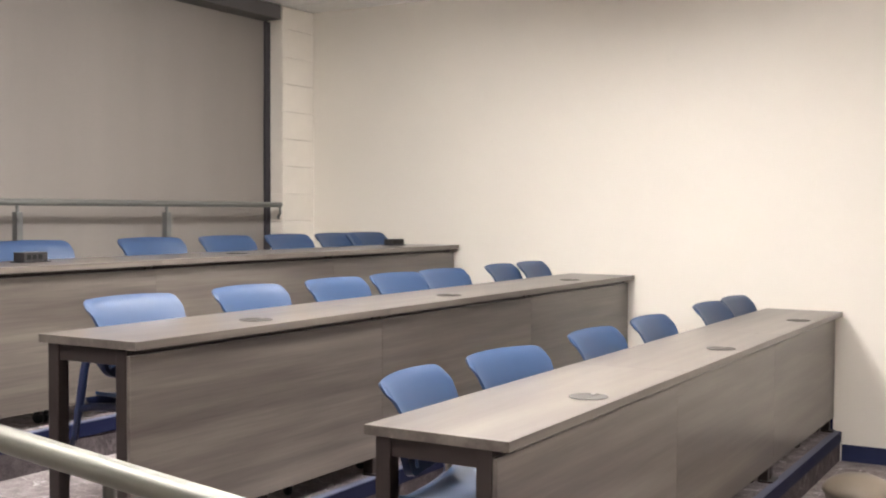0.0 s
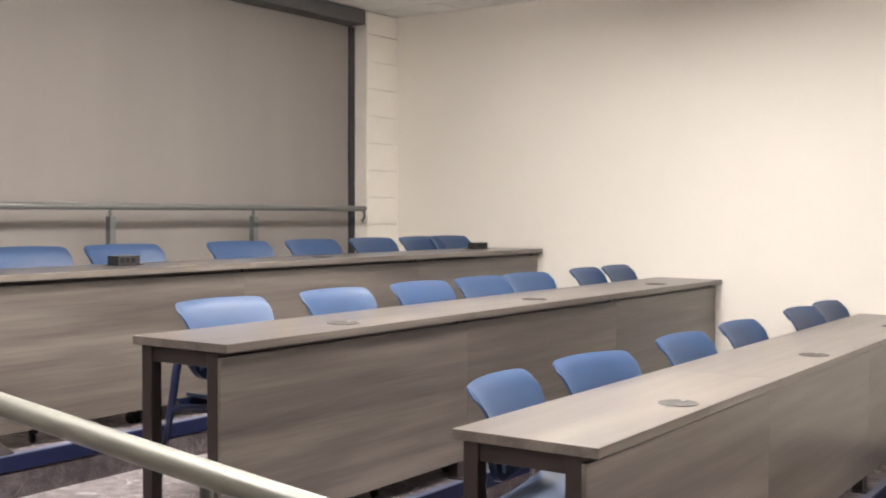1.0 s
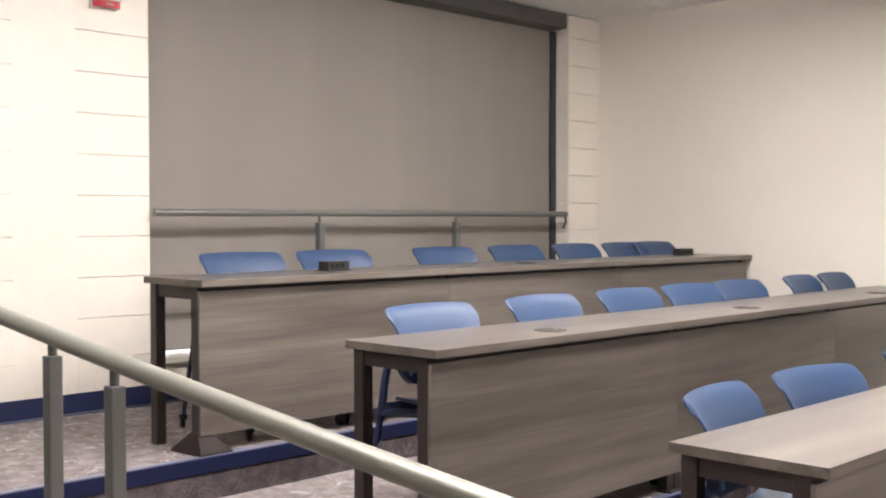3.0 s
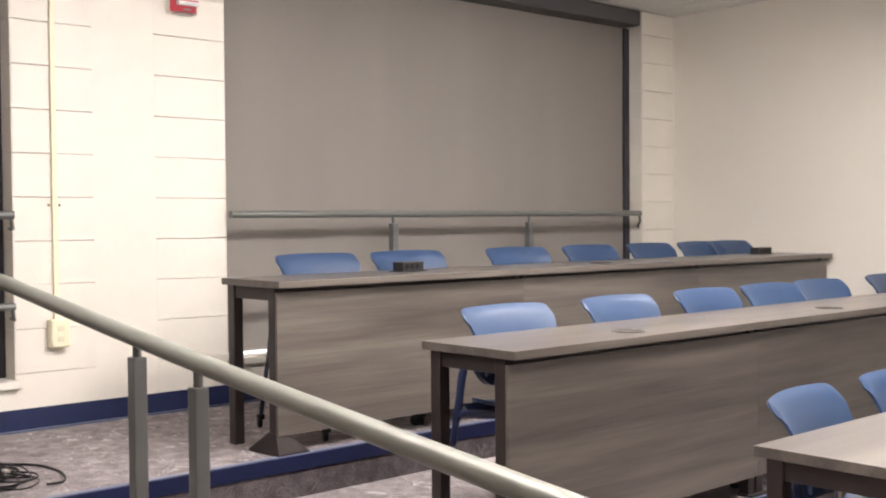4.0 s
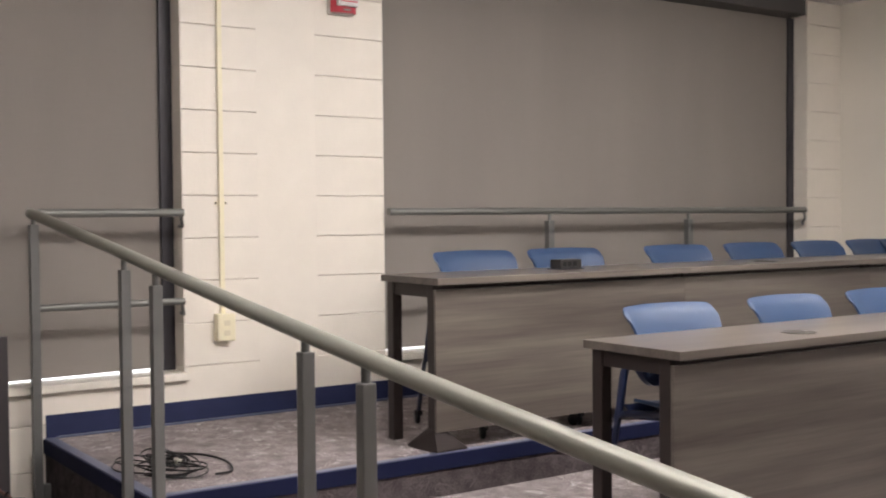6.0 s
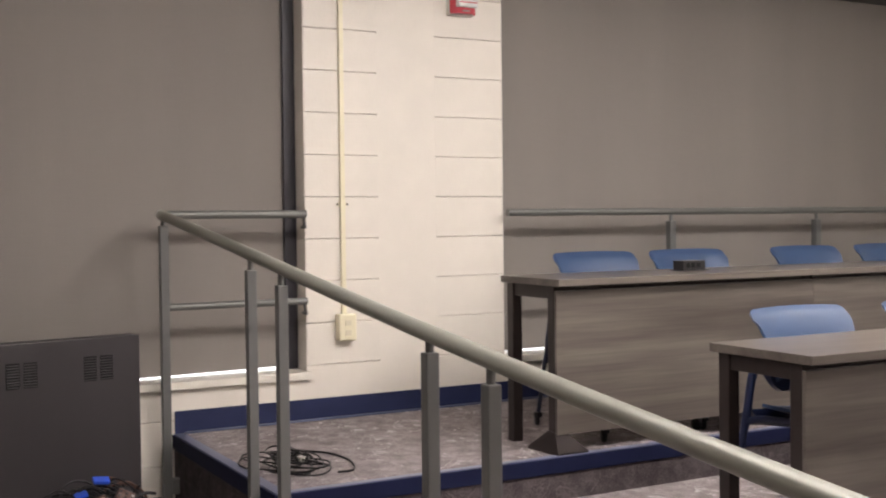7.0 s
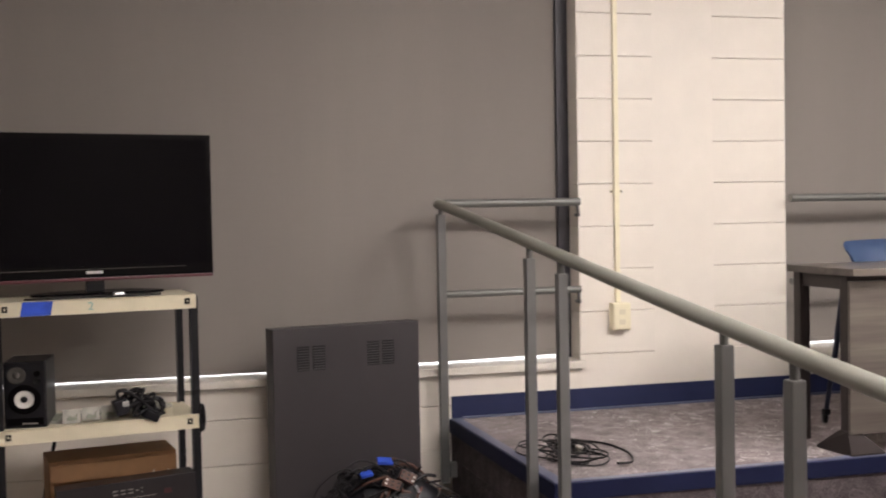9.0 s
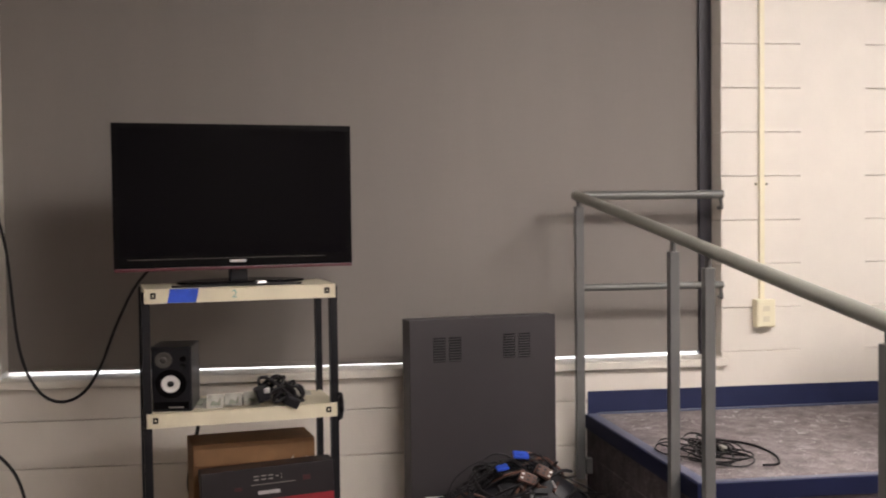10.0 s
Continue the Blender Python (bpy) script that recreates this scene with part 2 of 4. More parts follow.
def smooth_line(pts, n=8):
    """A finer line that passes smoothly through the given points."""
    P = [Vector(p) for p in pts]
    out = []
    for i in range(len(P) - 1):
        a, b, c, d = P[max(i - 1, 0)], P[i], P[i + 1], P[min(i + 2, len(P) - 1)]
        for k in range(n):
            t = k / n
            out.append(0.5 * ((2 * b) + (c - a) * t + (2 * a - 5 * b + 4 * c - d) * t * t + (3 * b - a - 3 * c + d) * t ** 3))
    out.append(P[-1])
    return out


def rod(a, b, r, seg=14):
    return tubed([a, b], r, seg)


def lathe(profile, seg=28):
    """A turned shape about the local z axis: (radius, height) pairs."""
    bm = bmesh.new()
    rings = []
    for r, z in profile:
        rings.append([bm.verts.new((r * math.cos(2 * math.pi * k / seg), r * math.sin(2 * math.pi * k / seg), z)) for k in range(seg)] if r > 1e-6 else [bm.verts.new((0, 0, z))])
    for a, b in zip(rings, rings[1:]):
        for k in range(seg):
            q = [a[k % len(a)], a[(k + 1) % len(a)], b[(k + 1) % len(b)], b[k % len(b)]]
            q = list(dict.fromkeys(q))
            if len(q) > 2:
                bm.faces.new(q)
    bmesh.ops.recalc_face_normals(bm, faces=bm.faces)
    return bm


def shell(f, nu, nv, thick):
    """A curved sheet of given thickness: f(u, v) with u, v from 0 to 1."""
    bm = bmesh.new()
    P = [[Vector(f(i / nu, j / nv)) for j in range(nv + 1)] for i in range(nu + 1)]

    def normal(i, j):
        a = P[min(i + 1, nu)][j] - P[max(i - 1, 0)][j]
        b = P[i][min(j + 1, nv)] - P[i][max(j - 1, 0)]
        c = a.cross(b)
        return c.normalized() if c.length > 1e-9 else Vector((1, 0, 0))

    top = [[bm.verts.new(P[i][j] + normal(i, j) * thick / 2) for j in range(nv + 1)] for i in range(nu + 1)]
    low = [[bm.verts.new(P[i][j] - normal(i, j) * thick / 2) for j in range(nv + 1)] for i in range(nu + 1)]
    for i in range(nu):
        for j in range(nv):
            bm.faces.new((top[i][j], top[i + 1][j], top[i + 1][j + 1], top[i][j + 1]))
            bm.faces.new((low[i][j], low[i][j + 1], low[i + 1][j + 1], low[i + 1][j]))
    for i in range(nu):
        bm.faces.new((top[i][0], low[i][0], low[i + 1][0], top[i + 1][0]))
        bm.faces.new((top[i][nv], top[i + 1][nv], low[i + 1][nv], low[i][nv]))
    for j in range(nv):
        bm.faces.new((top[0][j], top[0][j + 1], low[0][j + 1], low[0][j]))
        bm.faces.new((top[nu][j], low[nu][j], low[nu][j + 1], top[nu][j + 1]))
    bmesh.ops.recalc_face_normals(bm, faces=bm.faces)
    return bm


def structure(name, bm, mat, label, category, smooth=False):
    return tagged(part(name, bm, mat, None, label, smooth), label, category, "", "structure")


# ---------------------------------------------------------------- the room
WX = -5.06            # face of the window wall
YR = 6.475            # face of the side wall
FX, YL = 3.4, -3.6    # walls behind the camera
RISE = 0.174
TIER = [(-1.14, RISE), (-2.455, 2 * RISE), (-3.75, 3 * RISE)]
DEEP = -5.18          # plane of the shades, set back in their openings
PIER = (1.52, 2.62)
OPEN = [(-1.685, 1.52), (2.62, 6.10)]
SILL = 0.762
COURSE = 0.2032
JOINT = 1.804

structure("floor", boxed(WX - 0.4, FX + 0.2, YL - 0.2, YR + 0.2, -0.12, 0.0), M_CARPET, "grey-brown patterned carpet floor", "floor")
structure("wall_side", boxed(WX - 0.4, FX + 0.2, YR, YR + 0.2, 0, CEIL), M_WALL, "smooth cream painted side wall", "wall")
structure("wall_front", boxed(FX, FX + 0.2, YL - 0.2, YR, 0, CEIL), M_WALL, "plain cream painted front wall", "wall")
structure("wall_far", boxed(WX - 0.4, FX, YL - 0.2, YL, 0, CEIL), M_WALL, "plain cream painted wall", "wall")

# ceiling boards in a grid, with holes left for nothing: the troffers hang just under it
bm = boxed(WX - 0.4, FX + 0.2, YL - 0.2, YR + 0.2, CEIL + 0.012, CEIL + 0.15)
tx = WX
while tx < FX:
    ty = YL
    while ty < YR:
        box(bm, tx + 0.006, min(tx + 0.604, FX), ty + 0.006, min(ty + 0.604, YR), CEIL, CEIL + 0.011)
        ty += 0.61
    tx += 0.61
structure("ceiling", bm, M_CEIL, "white suspended ceiling of square boards", "ceiling")

for lx, ly in TROFFERS:
    t = thing("ceiling_light", pose(lx, ly, CEIL), "white surface-mounted ceiling light with a glowing wraparound diffuser", "ceiling light", "ceiling lights")
    part("frame", boxed(-0.30, 0.30, -0.60, 0.60, -0.02, -0.001, bevel=0.004), M_WHITE, t)
    for y0, y1 in ((-0.60, -0.57), (0.57, 0.60)):
        part("end_plate", boxed(-0.28, 0.28, y0, y1, -0.14, -0.02, bevel=0.006), M_WHITE, t)
    part("diffuser", boxed(-0.26, 0.26, -0.57, 0.57, -0.13, -0.02, bevel=0.02), M_GLOW, t, "glowing white diffuser")

# solid cores of the window wall, behind the painted blocks
DB = 0.10             # thickness of the faced blocks
structure("wall_window_pier", boxed(WX - 0.40, WX - DB, PIER[0] + 0.004, PIER[1] - 0.004, 0, CEIL), M_BLOCK, "cream painted block pier between two windows", "wall")
pier = bpy.data.objects["wall_window_pier"]
structure("wall_window_corner", boxed(WX - 0.40, WX - DB, 6.104, YR, 0, CEIL), M_BLOCK, "cream painted block wall in the room corner", "wall")
corner = bpy.data.objects["wall_window_corner"]
structure("wall_window_end", boxed(WX - 0.40, WX, YL, -1.685, 0, CEIL), M_BLOCK, "cream painted block wall beside the window", "wall")
below = []
for i, (a, b) in enumerate(OPEN):
    below.append(structure("wall_under_window_%d" % (i + 1), boxed(WX - 0.40, WX - DB, a, b, 0, SILL - 0.04), M_BLOCK, "cream painted block wall under the window sill", "wall"))
    structure("wall_lintel_%d" % (i + 1), boxed(WX - 0.40, DEEP - 0.09, a, b, 2.90, CEIL), M_WALL, "cream painted lintel over the window", "wall")

# ---------------------------------------------------------------- windows and shades
for i, (a, b) in enumerate(OPEN):
    w = tagged(new("window_%d" % (i + 1)), "wide window hidden behind a lowered shade", "window", "", "structure")
    bm = bmesh.new()
    for q in ((a, a + 0.05, SILL, 2.90), (b - 0.05, b, SILL, 2.90), (a + 0.05, b - 0.05, SILL, SILL + 0.05), (a + 0.05, b - 0.05, 2.85, 2.90), ((a + b) / 2 - 0.03, (a + b) / 2 + 0.03, SILL + 0.05, 2.85)):
        box(bm, -5.45, -5.41, q[0], q[1], q[2], q[3])
    part("window_frame", bm, M_FRAME, w)
    for y0, y1 in ((a + 0.05, (a + b) / 2 - 0.03), ((a + b) / 2 + 0.03, b - 0.05)):
        g = part("pane", boxed(-5.432, -5.426, y0, y1, SILL + 0.05, 2.85), M_GLASS, w)
        g.visible_shadow = False
    part("window_sill", boxed(-5.41, WX + 0.032, a + 0.002, b + 0.012 if i == 0 else b - 0.002, SILL - 0.036, SILL, bevel=0.005), M_SILL, w, "cream stone sill")
    # block ends that line the sides of the opening
    for y0, y1 in ((a + 0.001, a + 0.006), (b - 0.006, b - 0.001)):
        z = JOINT - 6 * COURSE
        while z < CEIL - 0.02:
            z0, z1 = max(z + 0.0012, SILL + 0.001), min(z + COURSE - 0.0012, CEIL - 0.02)
            if z1 - z0 > 0.01:
                part("jamb_block", boxed(DEEP - 0.10, WX - 0.0005, y0, y1, z0, z1), M_BLOCK, w)
            z += COURSE

    s = thing("roller_shade", pose(DEEP, 0, 0), "lowered taupe blackout roller shade with dark side channels", "roller shade", "window shades")
    lap = 0.002 if i == 0 else 0.02      # the cloth runs up to the jamb where there is no channel

    def hem_z(y, a=a, b=b, i=i):
        """The hem rides higher towards its ends."""
        s = 2 * (y - a) / (b - a) - 1
        return SILL + 0.006 + (0.013 * s * s if i == 0 else 0.006)

    def cloth(u, v, a=a, b=b, lap=lap):
        y = a + lap + u * (b - a - lap - 0.02)
        low = hem_z(y) + 0.015
        return (-0.012 + 0.0035 * math.sin(y * 2.1 + v * 2) + 0.002 * math.sin(v * 9 + y), y, low + v * (2.93 - low))

    def hem(u, v, a=a, b=b, lap=lap):
        y = a + lap + u * (b - a - lap - 0.02)
        return (-0.012, y, hem_z(y) + 0.020 * v)
    part("shade_cloth", shell(cloth, 40, 24, 0.003), M_SHADE, s, "", True)
    part("hem_bar", shell(hem, 40, 2, 0.014), M_SHADE, s)
    for y0, y1 in ((a + 0.007, a + 0.067), (b - 0.067, b - 0.007))[1 - i:]:
        part("side_channel", boxed(-0.035, 0.010, y0, y1, SILL + 0.002, 2.872, bevel=0.003), M_DARK, s, "dark bronze side channel")
    part("headbox", boxed(-0.06, 0.15, a + 0.03, b - 0.055, 2.874, 2.980, bevel=0.008), M_HEAD, s, "charcoal metal headbox")

# ---------------------------------------------------------------- seating tiers
EDGE_W, EDGE_F = 0.868, 0.892      # the tiers' open side runs slightly askew


def side_y(x):
    return EDGE_W + (EDGE_F - EDGE_W) * min(1, (x - WX) / (TIER[2][0] - WX))


for i, (fx, z) in enumerate(TIER):
    t = structure("tier_%d" % (i + 1), prism([(fx - 0.008, side_y(fx)), (fx - 0.008, YR - 0.001), (WX + 0.001, YR - 0.001), (WX + 0.001, side_y(WX))][::-1], z - RISE - (0.004 if i else -0.001), z - 0.004), M_SHADED_CARPET, "carpeted seating platform one step high", "platform")
    part("carpet_top", prism([(fx - 0.045, side_y(fx) + 0.045), (fx - 0.045, YR - 0.002), (WX + 0.002, YR - 0.002), (WX + 0.002, side_y(WX) + 0.045)][::-1], z - 0.004, z + 0.001), M_CARPET, t, "grey-brown patterned carpet")
    part("nosing_front", boxed(fx - 0.008, fx, side_y(fx) - 0.008, YR - 0.002, z - 0.062, z, bevel=0.003), M_NAVY, t, "navy rubber step nosing")
    part("nosing_tread", boxed(fx - 0.045, fx - 0.008, side_y(fx), YR - 0.002, z - 0.004, z + 0.003), M_NOSE, t, "blue rubber tread strip")
    if i == 2:
        part("nosing_side", prism([(fx, side_y(fx) - 0.008), (fx - 0.008, side_y(fx)), (WX + 0.001, side_y(WX)), (WX + 0.001, side_y(WX) - 0.008)], z - 0.062, z), M_NAVY, t, "navy rubber step nosing")
        part("nosing_side_tread", prism([(fx - 0.045, side_y(fx)), (fx - 0.045, side_y(fx) + 0.045), (WX + 0.001, side_y(WX) + 0.045), (WX + 0.001, side_y(WX))], z - 0.004, z + 0.003), M_NOSE, t)
    else:
        part("nosing_side", boxed(TIER[i + 1][0] + 0.001, fx, side_y(fx) - 0.008, side_y(fx), z - 0.062, z), M_NAVY, t)

# rubber wall base
def base(name, bm):
    return structure(name, bm, M_BASE, "navy rubber wall base", "baseboard")


base("baseboard_platform", boxed(WX, WX + 0.008, EDGE_W + 0.004, YR - 0.01, 3 * RISE + 0.003, 3 * RISE + 0.105, bevel=0.002))
part("toe", boxed(WX + 0.008, WX + 0.026, EDGE_W + 0.05, YR - 0.02, 3 * RISE + 0.0012, 3 * RISE + 0.010, bevel=0.003), M_NOSE, bpy.data.objects["baseboard_platform"], "paler worn toe")
base("baseboard_side", boxed(TIER[0][0] + 0.002, FX, YR - 0.008, YR, 0.001, 0.10, bevel=0.002))
for i, (fx, z) in enumerate(TIER):
    back = TIER[i + 1][0] if i < 2 else WX
    base("baseboard_tier_%d" % (i + 1), boxed(back + 0.012, fx - 0.05, YR - 0.008, YR, z + 0.004, z + 0.10, bevel=0.002))

# ---------------------------------------------------------------- tables
LEN, DEPTH, TOPZ, SLAB = 1.452, 0.448, 0.716, 0.028


def flared(y):
    """Sheet-metal shroud that flares from the leg to the floor."""
    bm = bmesh.new()
    for x, dy, z in ((-0.022, -0.030, 0.0005), (-0.022, 0.120, 0.0005), (-0.215, 0.120, 0.0005), (-0.225, -0.045, 0.0005),
                     (-0.022, -0.030, 0.010), (-0.022, 0.120, 0.010), (-0.215, 0.120, 0.010), (-0.225, -0.045, 0.010),
                     (-0.053, -0.0245, 0.092), (-0.053, 0.0245, 0.092), (-0.1035, 0.0245, 0.092), (-0.1035, -0.0245, 0.092)):
        bm.verts.new((x, y + dy, z))
    bmesh.ops.convex_hull(bm, input=bm.verts)
    bmesh.ops.delete(bm, geom=[v for v in bm.verts if not v.link_faces], context='VERTS')
    bmesh.ops.recalc_face_normals(bm, faces=bm.faces)
    return bm


def make_table(m, first, last):
    """One table: local origin at the floor, front-near corner at x = 0, y = 0; it runs along +y, its back at -x."""
    t = thing("training_table", m, "grey oak laminate table with modesty panel and bronze metal legs", "table", "tables in rows")
    g = 0.0004
    part("tabletop", boxed(-DEPTH, 0, g, LEN - g, TOPZ - SLAB, TOPZ, bevel=0.0008), M_WOOD, t)
    part("modesty_panel", boxed(-0.056, -0.040, (0.014 if first else g), (LEN - 0.006 if last else LEN - g), 0.082, TOPZ - SLAB - 0.021, bevel=0.0006), M_WOOD, t)
    ys = []
    if first:
        ys.append(0.035)
    else:
        ys.append(0.028)
    ys.append(LEN - 0.030 if not last else LEN - 0.045)
    for y in ys:
        for x in (-0.078, -DEPTH + 0.055):
            part("leg", boxed(x - 0.024, x + 0.024, y - 0.023, y + 0.023, 0.0, TOPZ - SLAB, bevel=0.003), M_LEG, t)
        part("side_rail", boxed(-DEPTH + 0.079, -0.102, y - 0.015, y + 0.015, TOPZ - SLAB - 0.055, TOPZ - SLAB, bevel=0.002), M_LEG, t)
        part("foot_plate", flared(y) if first and y == ys[0] else boxed(-0.10, -0.03, y - 0.03, y + 0.03, 0.0005, 0.010), M_LEG, t)
    part("front_rail", boxed(-0.095, -0.062, ys[0] + 0.024, ys[1] - 0.024, TOPZ - SLAB - 0.05, TOPZ - SLAB, bevel=0.002), M_LEG, t)
    return t


def make_grommet(m):
    g = thing("desk_power_cover", m, "round grey cable port cover let into the tabletop", "cable port", "cable ports")
    part("ring", lathe([(0, 0.0005), (0.062, 0.0005), (0.063, 0.002), (0.058, 0.0034), (0.054, 0.003), (0, 0.003)], 36), M_GREY, g, "", True)
    for y0, y1 in ((-0.050, 0.020), (0.024, 0.046)):
        part("flap", boxed(-0.016, 0.016, y0, y1, 0.003, 0.0042, bevel=0.0006), M_GREY, g)
    part("finger_notch", boxed(-0.006, 0.008, 0.030, 0.038, 0.0042, 0.0052), M_SILVER, g, "pale metal notch")
    return g


GROM_X = (-0.098, -0.145, -0.18)
for i, (fx, z) in enumerate(TIER):
    fx0 = (-1.147, -2.445, -3.748)[i]
    y0 = (2.124, 2.105, 2.085)[i]
    for k in range(3):
        make_table(pose(fx0, y0 + k * LEN, z), k == 0, k == 2)
        if not (i == 2 and k != 1):
            make_grommet(pose(fx0 + GROM_X[i], y0 + (k + 0.515) * LEN, z + TOPZ))

# two black power boxes standing on the top row
for y, r in ((3.0, 4), (6.03, -3)):
    b = thing("power_box", pose(-4.03, y, 3 * RISE + TOPZ, 0, 0, r), "small black power and data box on the table", "power box", "power boxes")
    part("case", boxed(-0.035, 0.035, -0.068, 0.068, 0.0, 0.046, bevel=0.003), M_BOX, b)
    for ys in (-0.054, -0.022, 0.012):
        part("socket", boxed(0.034, 0.0362, ys, ys + 0.024, 0.014, 0.036, bevel=0.0008), M_SLOT, b)
    part("data_port", boxed(0.034, 0.0364, 0.044, 0.060, 0.020, 0.032), M_BOX, b)
    part("base_plate", boxed(-0.045, 0.045, -0.080, 0.080, 0.0003, 0.004, bevel=0.001), M_BLACK, b)

# ---------------------------------------------------------------- chairs


def make_chair(m):
    c = thing("classroom_chair", m, "blue moulded plastic chair with a curved back, tucked under a table", "chair", "classroom chairs")

    def seat(u, v):
        a = (u - 0.5) * 2
        w = 0.240 - 0.010 * max(0, 0.25 - v) / 0.25
        x = -0.185 + v * 0.41
        edge = abs(a) ** 3
        z = 0.447 + 0.022 * edge - 0.014 * (1 - edge) * math.sin(math.pi * min(1, v * 1.1)) - 0.030 * max(0, v - 0.82) / 0.18
        x -= 0.035 * max(0, v - 0.6) * abs(a) ** 4 * 2
        return (x, a * w, z)

    def back(u, v):
        s = (u - 0.5) * 2
        r = max(0.0, abs(s) - 0.84) / 0.16
        top = 0.801 - 0.006 * s * s - 0.030 * (1 - math.sqrt(max(0.0, 1 - r * r)))
        low = 0.555 + 0.012 * (1 - s * s)
        z = low + (top - low) * v
        h = max(0.0, (z - 0.555) / 0.250)
        w = 0.204 + 0.042 * h ** 1.5
        # the rim rolls backwards along the top, and the sides wrap forwards
        x = -0.175 - 0.022 * h - 0.080 * h ** 2.2 - 0.012 * (max(0.0, v - 0.88) / 0.12) ** 2 + 0.030 * s * s + 0.008 * s ** 6
        return (x, s * w, z)

    part("seat", shell(seat, 16, 14, 0.012), M_SEAT, c, "", True)
    part("backrest", shell(back, 48, 18, 0.009), M_SEAT, c, "", True)

    def bracket(u, v):
        s = (u - 0.5) * 2
        drop = 0.120 * (1 - max(0.0, abs(s) - 0.60) ** 2 * 3.4)
        return (-0.186 - 0.010 * v + 0.020 * s * s, s * (0.228 + 0.010 * v), 0.632 - drop * (1 - v))

    def skirt(u, v):
        s = (u - 0.5) * 2
        return (-0.190 + 0.018 * v - 0.020 * s * s, s * (0.256 - 0.030 * v), 0.452 - 0.078 * v * (1 - 0.35 * s * s))

    part("seat_pan", shell(skirt, 18, 6, 0.012), M_UNDER, c, "navy plastic rear of the seat pan", True)

    part("back_bracket", shell(bracket, 18, 8, 0.022), M_UNDER, c, "navy plastic lower back bracket", True)
    for sy in (-1, 1):
        part("back_support", tubed(smooth_line([(-0.196, sy * 0.185, 0.655), (-0.206, sy * 0.248, 0.590), (-0.222, sy * 0.266, 0.440), (-0.246, sy * 0.273, 0.300)], 4), [0.010] * 2 + [0.016] * 8 + [0.013] * 3, 10), M_UNDER, c, "navy plastic back support", True)
        part("seat_arm", tubed(smooth_line([(-0.228, sy * 0.266, 0.410), (-0.15, sy * 0.246, 0.424), (0.02, sy * 0.224, 0.430), (0.14, sy * 0.218, 0.428)], 4), 0.014, 10), M_UNDER, c, "navy plastic seat arm", True)
        if sy > 0:
            part("pivot_bolt", tubed([(-0.192, sy * 0.200, 0.436), (-0.198, sy * 0.200, 0.496)], [0.012, 0.009], 10), M_BEIGE, c, "pale seat pivot", True)
        for a, b in (((0.12, 0.428), (0.185, 0.062)), ((-0.240, 0.330), (-0.292, 0.062))):
            y0, y2 = (0.218, 0.262) if a[0] > 0 else (0.272, 0.284)
            leg = part("leg", tubed([(a[0], sy * y0, a[1]), (a[0] + 0.15 * (b[0] - a[0]), sy * (y0 + 0.6 * (y2 - y0)), a[1] + 0.15 * (b[1] - a[1])), (b[0], sy * y2, b[1])], 0.0105, 10), M_TUBE, c, "", True)
            bm = lathe([(0, -0.011), (0.020, -0.011), (0.027, -0.006), (0.027, 0.006), (0.020, 0.011), (0, 0.011)], 18)
            bmesh.ops.transform(bm, matrix=pose(b[0] - 0.012, sy * y2, 0.0275, 90, 0, 20 * sy), verts=bm.verts)
            part("caster_wheel", bm, M_BLACK, leg, "black caster", True)
            part("caster_fork", boxed(b[0] - 0.018, b[0] + 0.012, sy * y2 - 0.014, sy * y2 + 0.014, 0.040, 0.066, bevel=0.004), M_BLACK, leg)
    for x in (-0.12, 0.12):
        part("cross_tube", rod((x, -0.19, 0.426), (x, 0.19, 0.426), 0.011, 10), M_TUBE, c, "", True)
    return c


ROWS_OF_CHAIRS = [
    (-1.70, RISE, [(2.535, 9), (3.17, -8), (3.985, -2), (4.675, -1), (5.62, -2), (6.14, -2)]),
    (-3.03, 2 * RISE, [(2.645, 0), (3.32, 1), (3.954, 0), (4.495, -1), (4.975, -2), (5.68, 6), (6.115, 5)]),
    (-4.33, 3 * RISE, [(2.673, 1), (3.234, 0), (4.031, -1), (4.639, 1), (5.22, 2), (5.755, -1), (6.10, 0)]),
]
master = None
for bx, z, chairs in ROWS_OF_CHAIRS:
    for y, turn in chairs:
        m = pose(bx, y, z, 0, 0, turn) @ pose(0.245, 0, 0)
        if master is None:
            master = make_chair(m)
        else:
            copy_thing(master, m)

# ---------------------------------------------------------------- railings
RAIL_Z = 1.518
RX = WX + 0.07


def rail_post(parent, x, y, z0, z1, ztop, w=0.018):
    p = part("post", boxed(x - w, x + w, y - w, y + w, z0, z1, bevel=0.004), M_POST, parent)
    part("pin", rod((x, y, z1 - 0.004), (x, y, ztop), 0.011), M_POST, p)
    return p


# sloping handrail down the open side of the tiers
def slope_z(x):
    """The handrail's centre line sags a little between its ends."""
    u = x + 3
    return 1.2528 - 0.11878 * u + 0.00583 * u * u


def slope_y(x):
    k = max(0.0, min(1.0, (-3.6 - x) / 1.44))
    return 0.865 - 0.045 * k * k


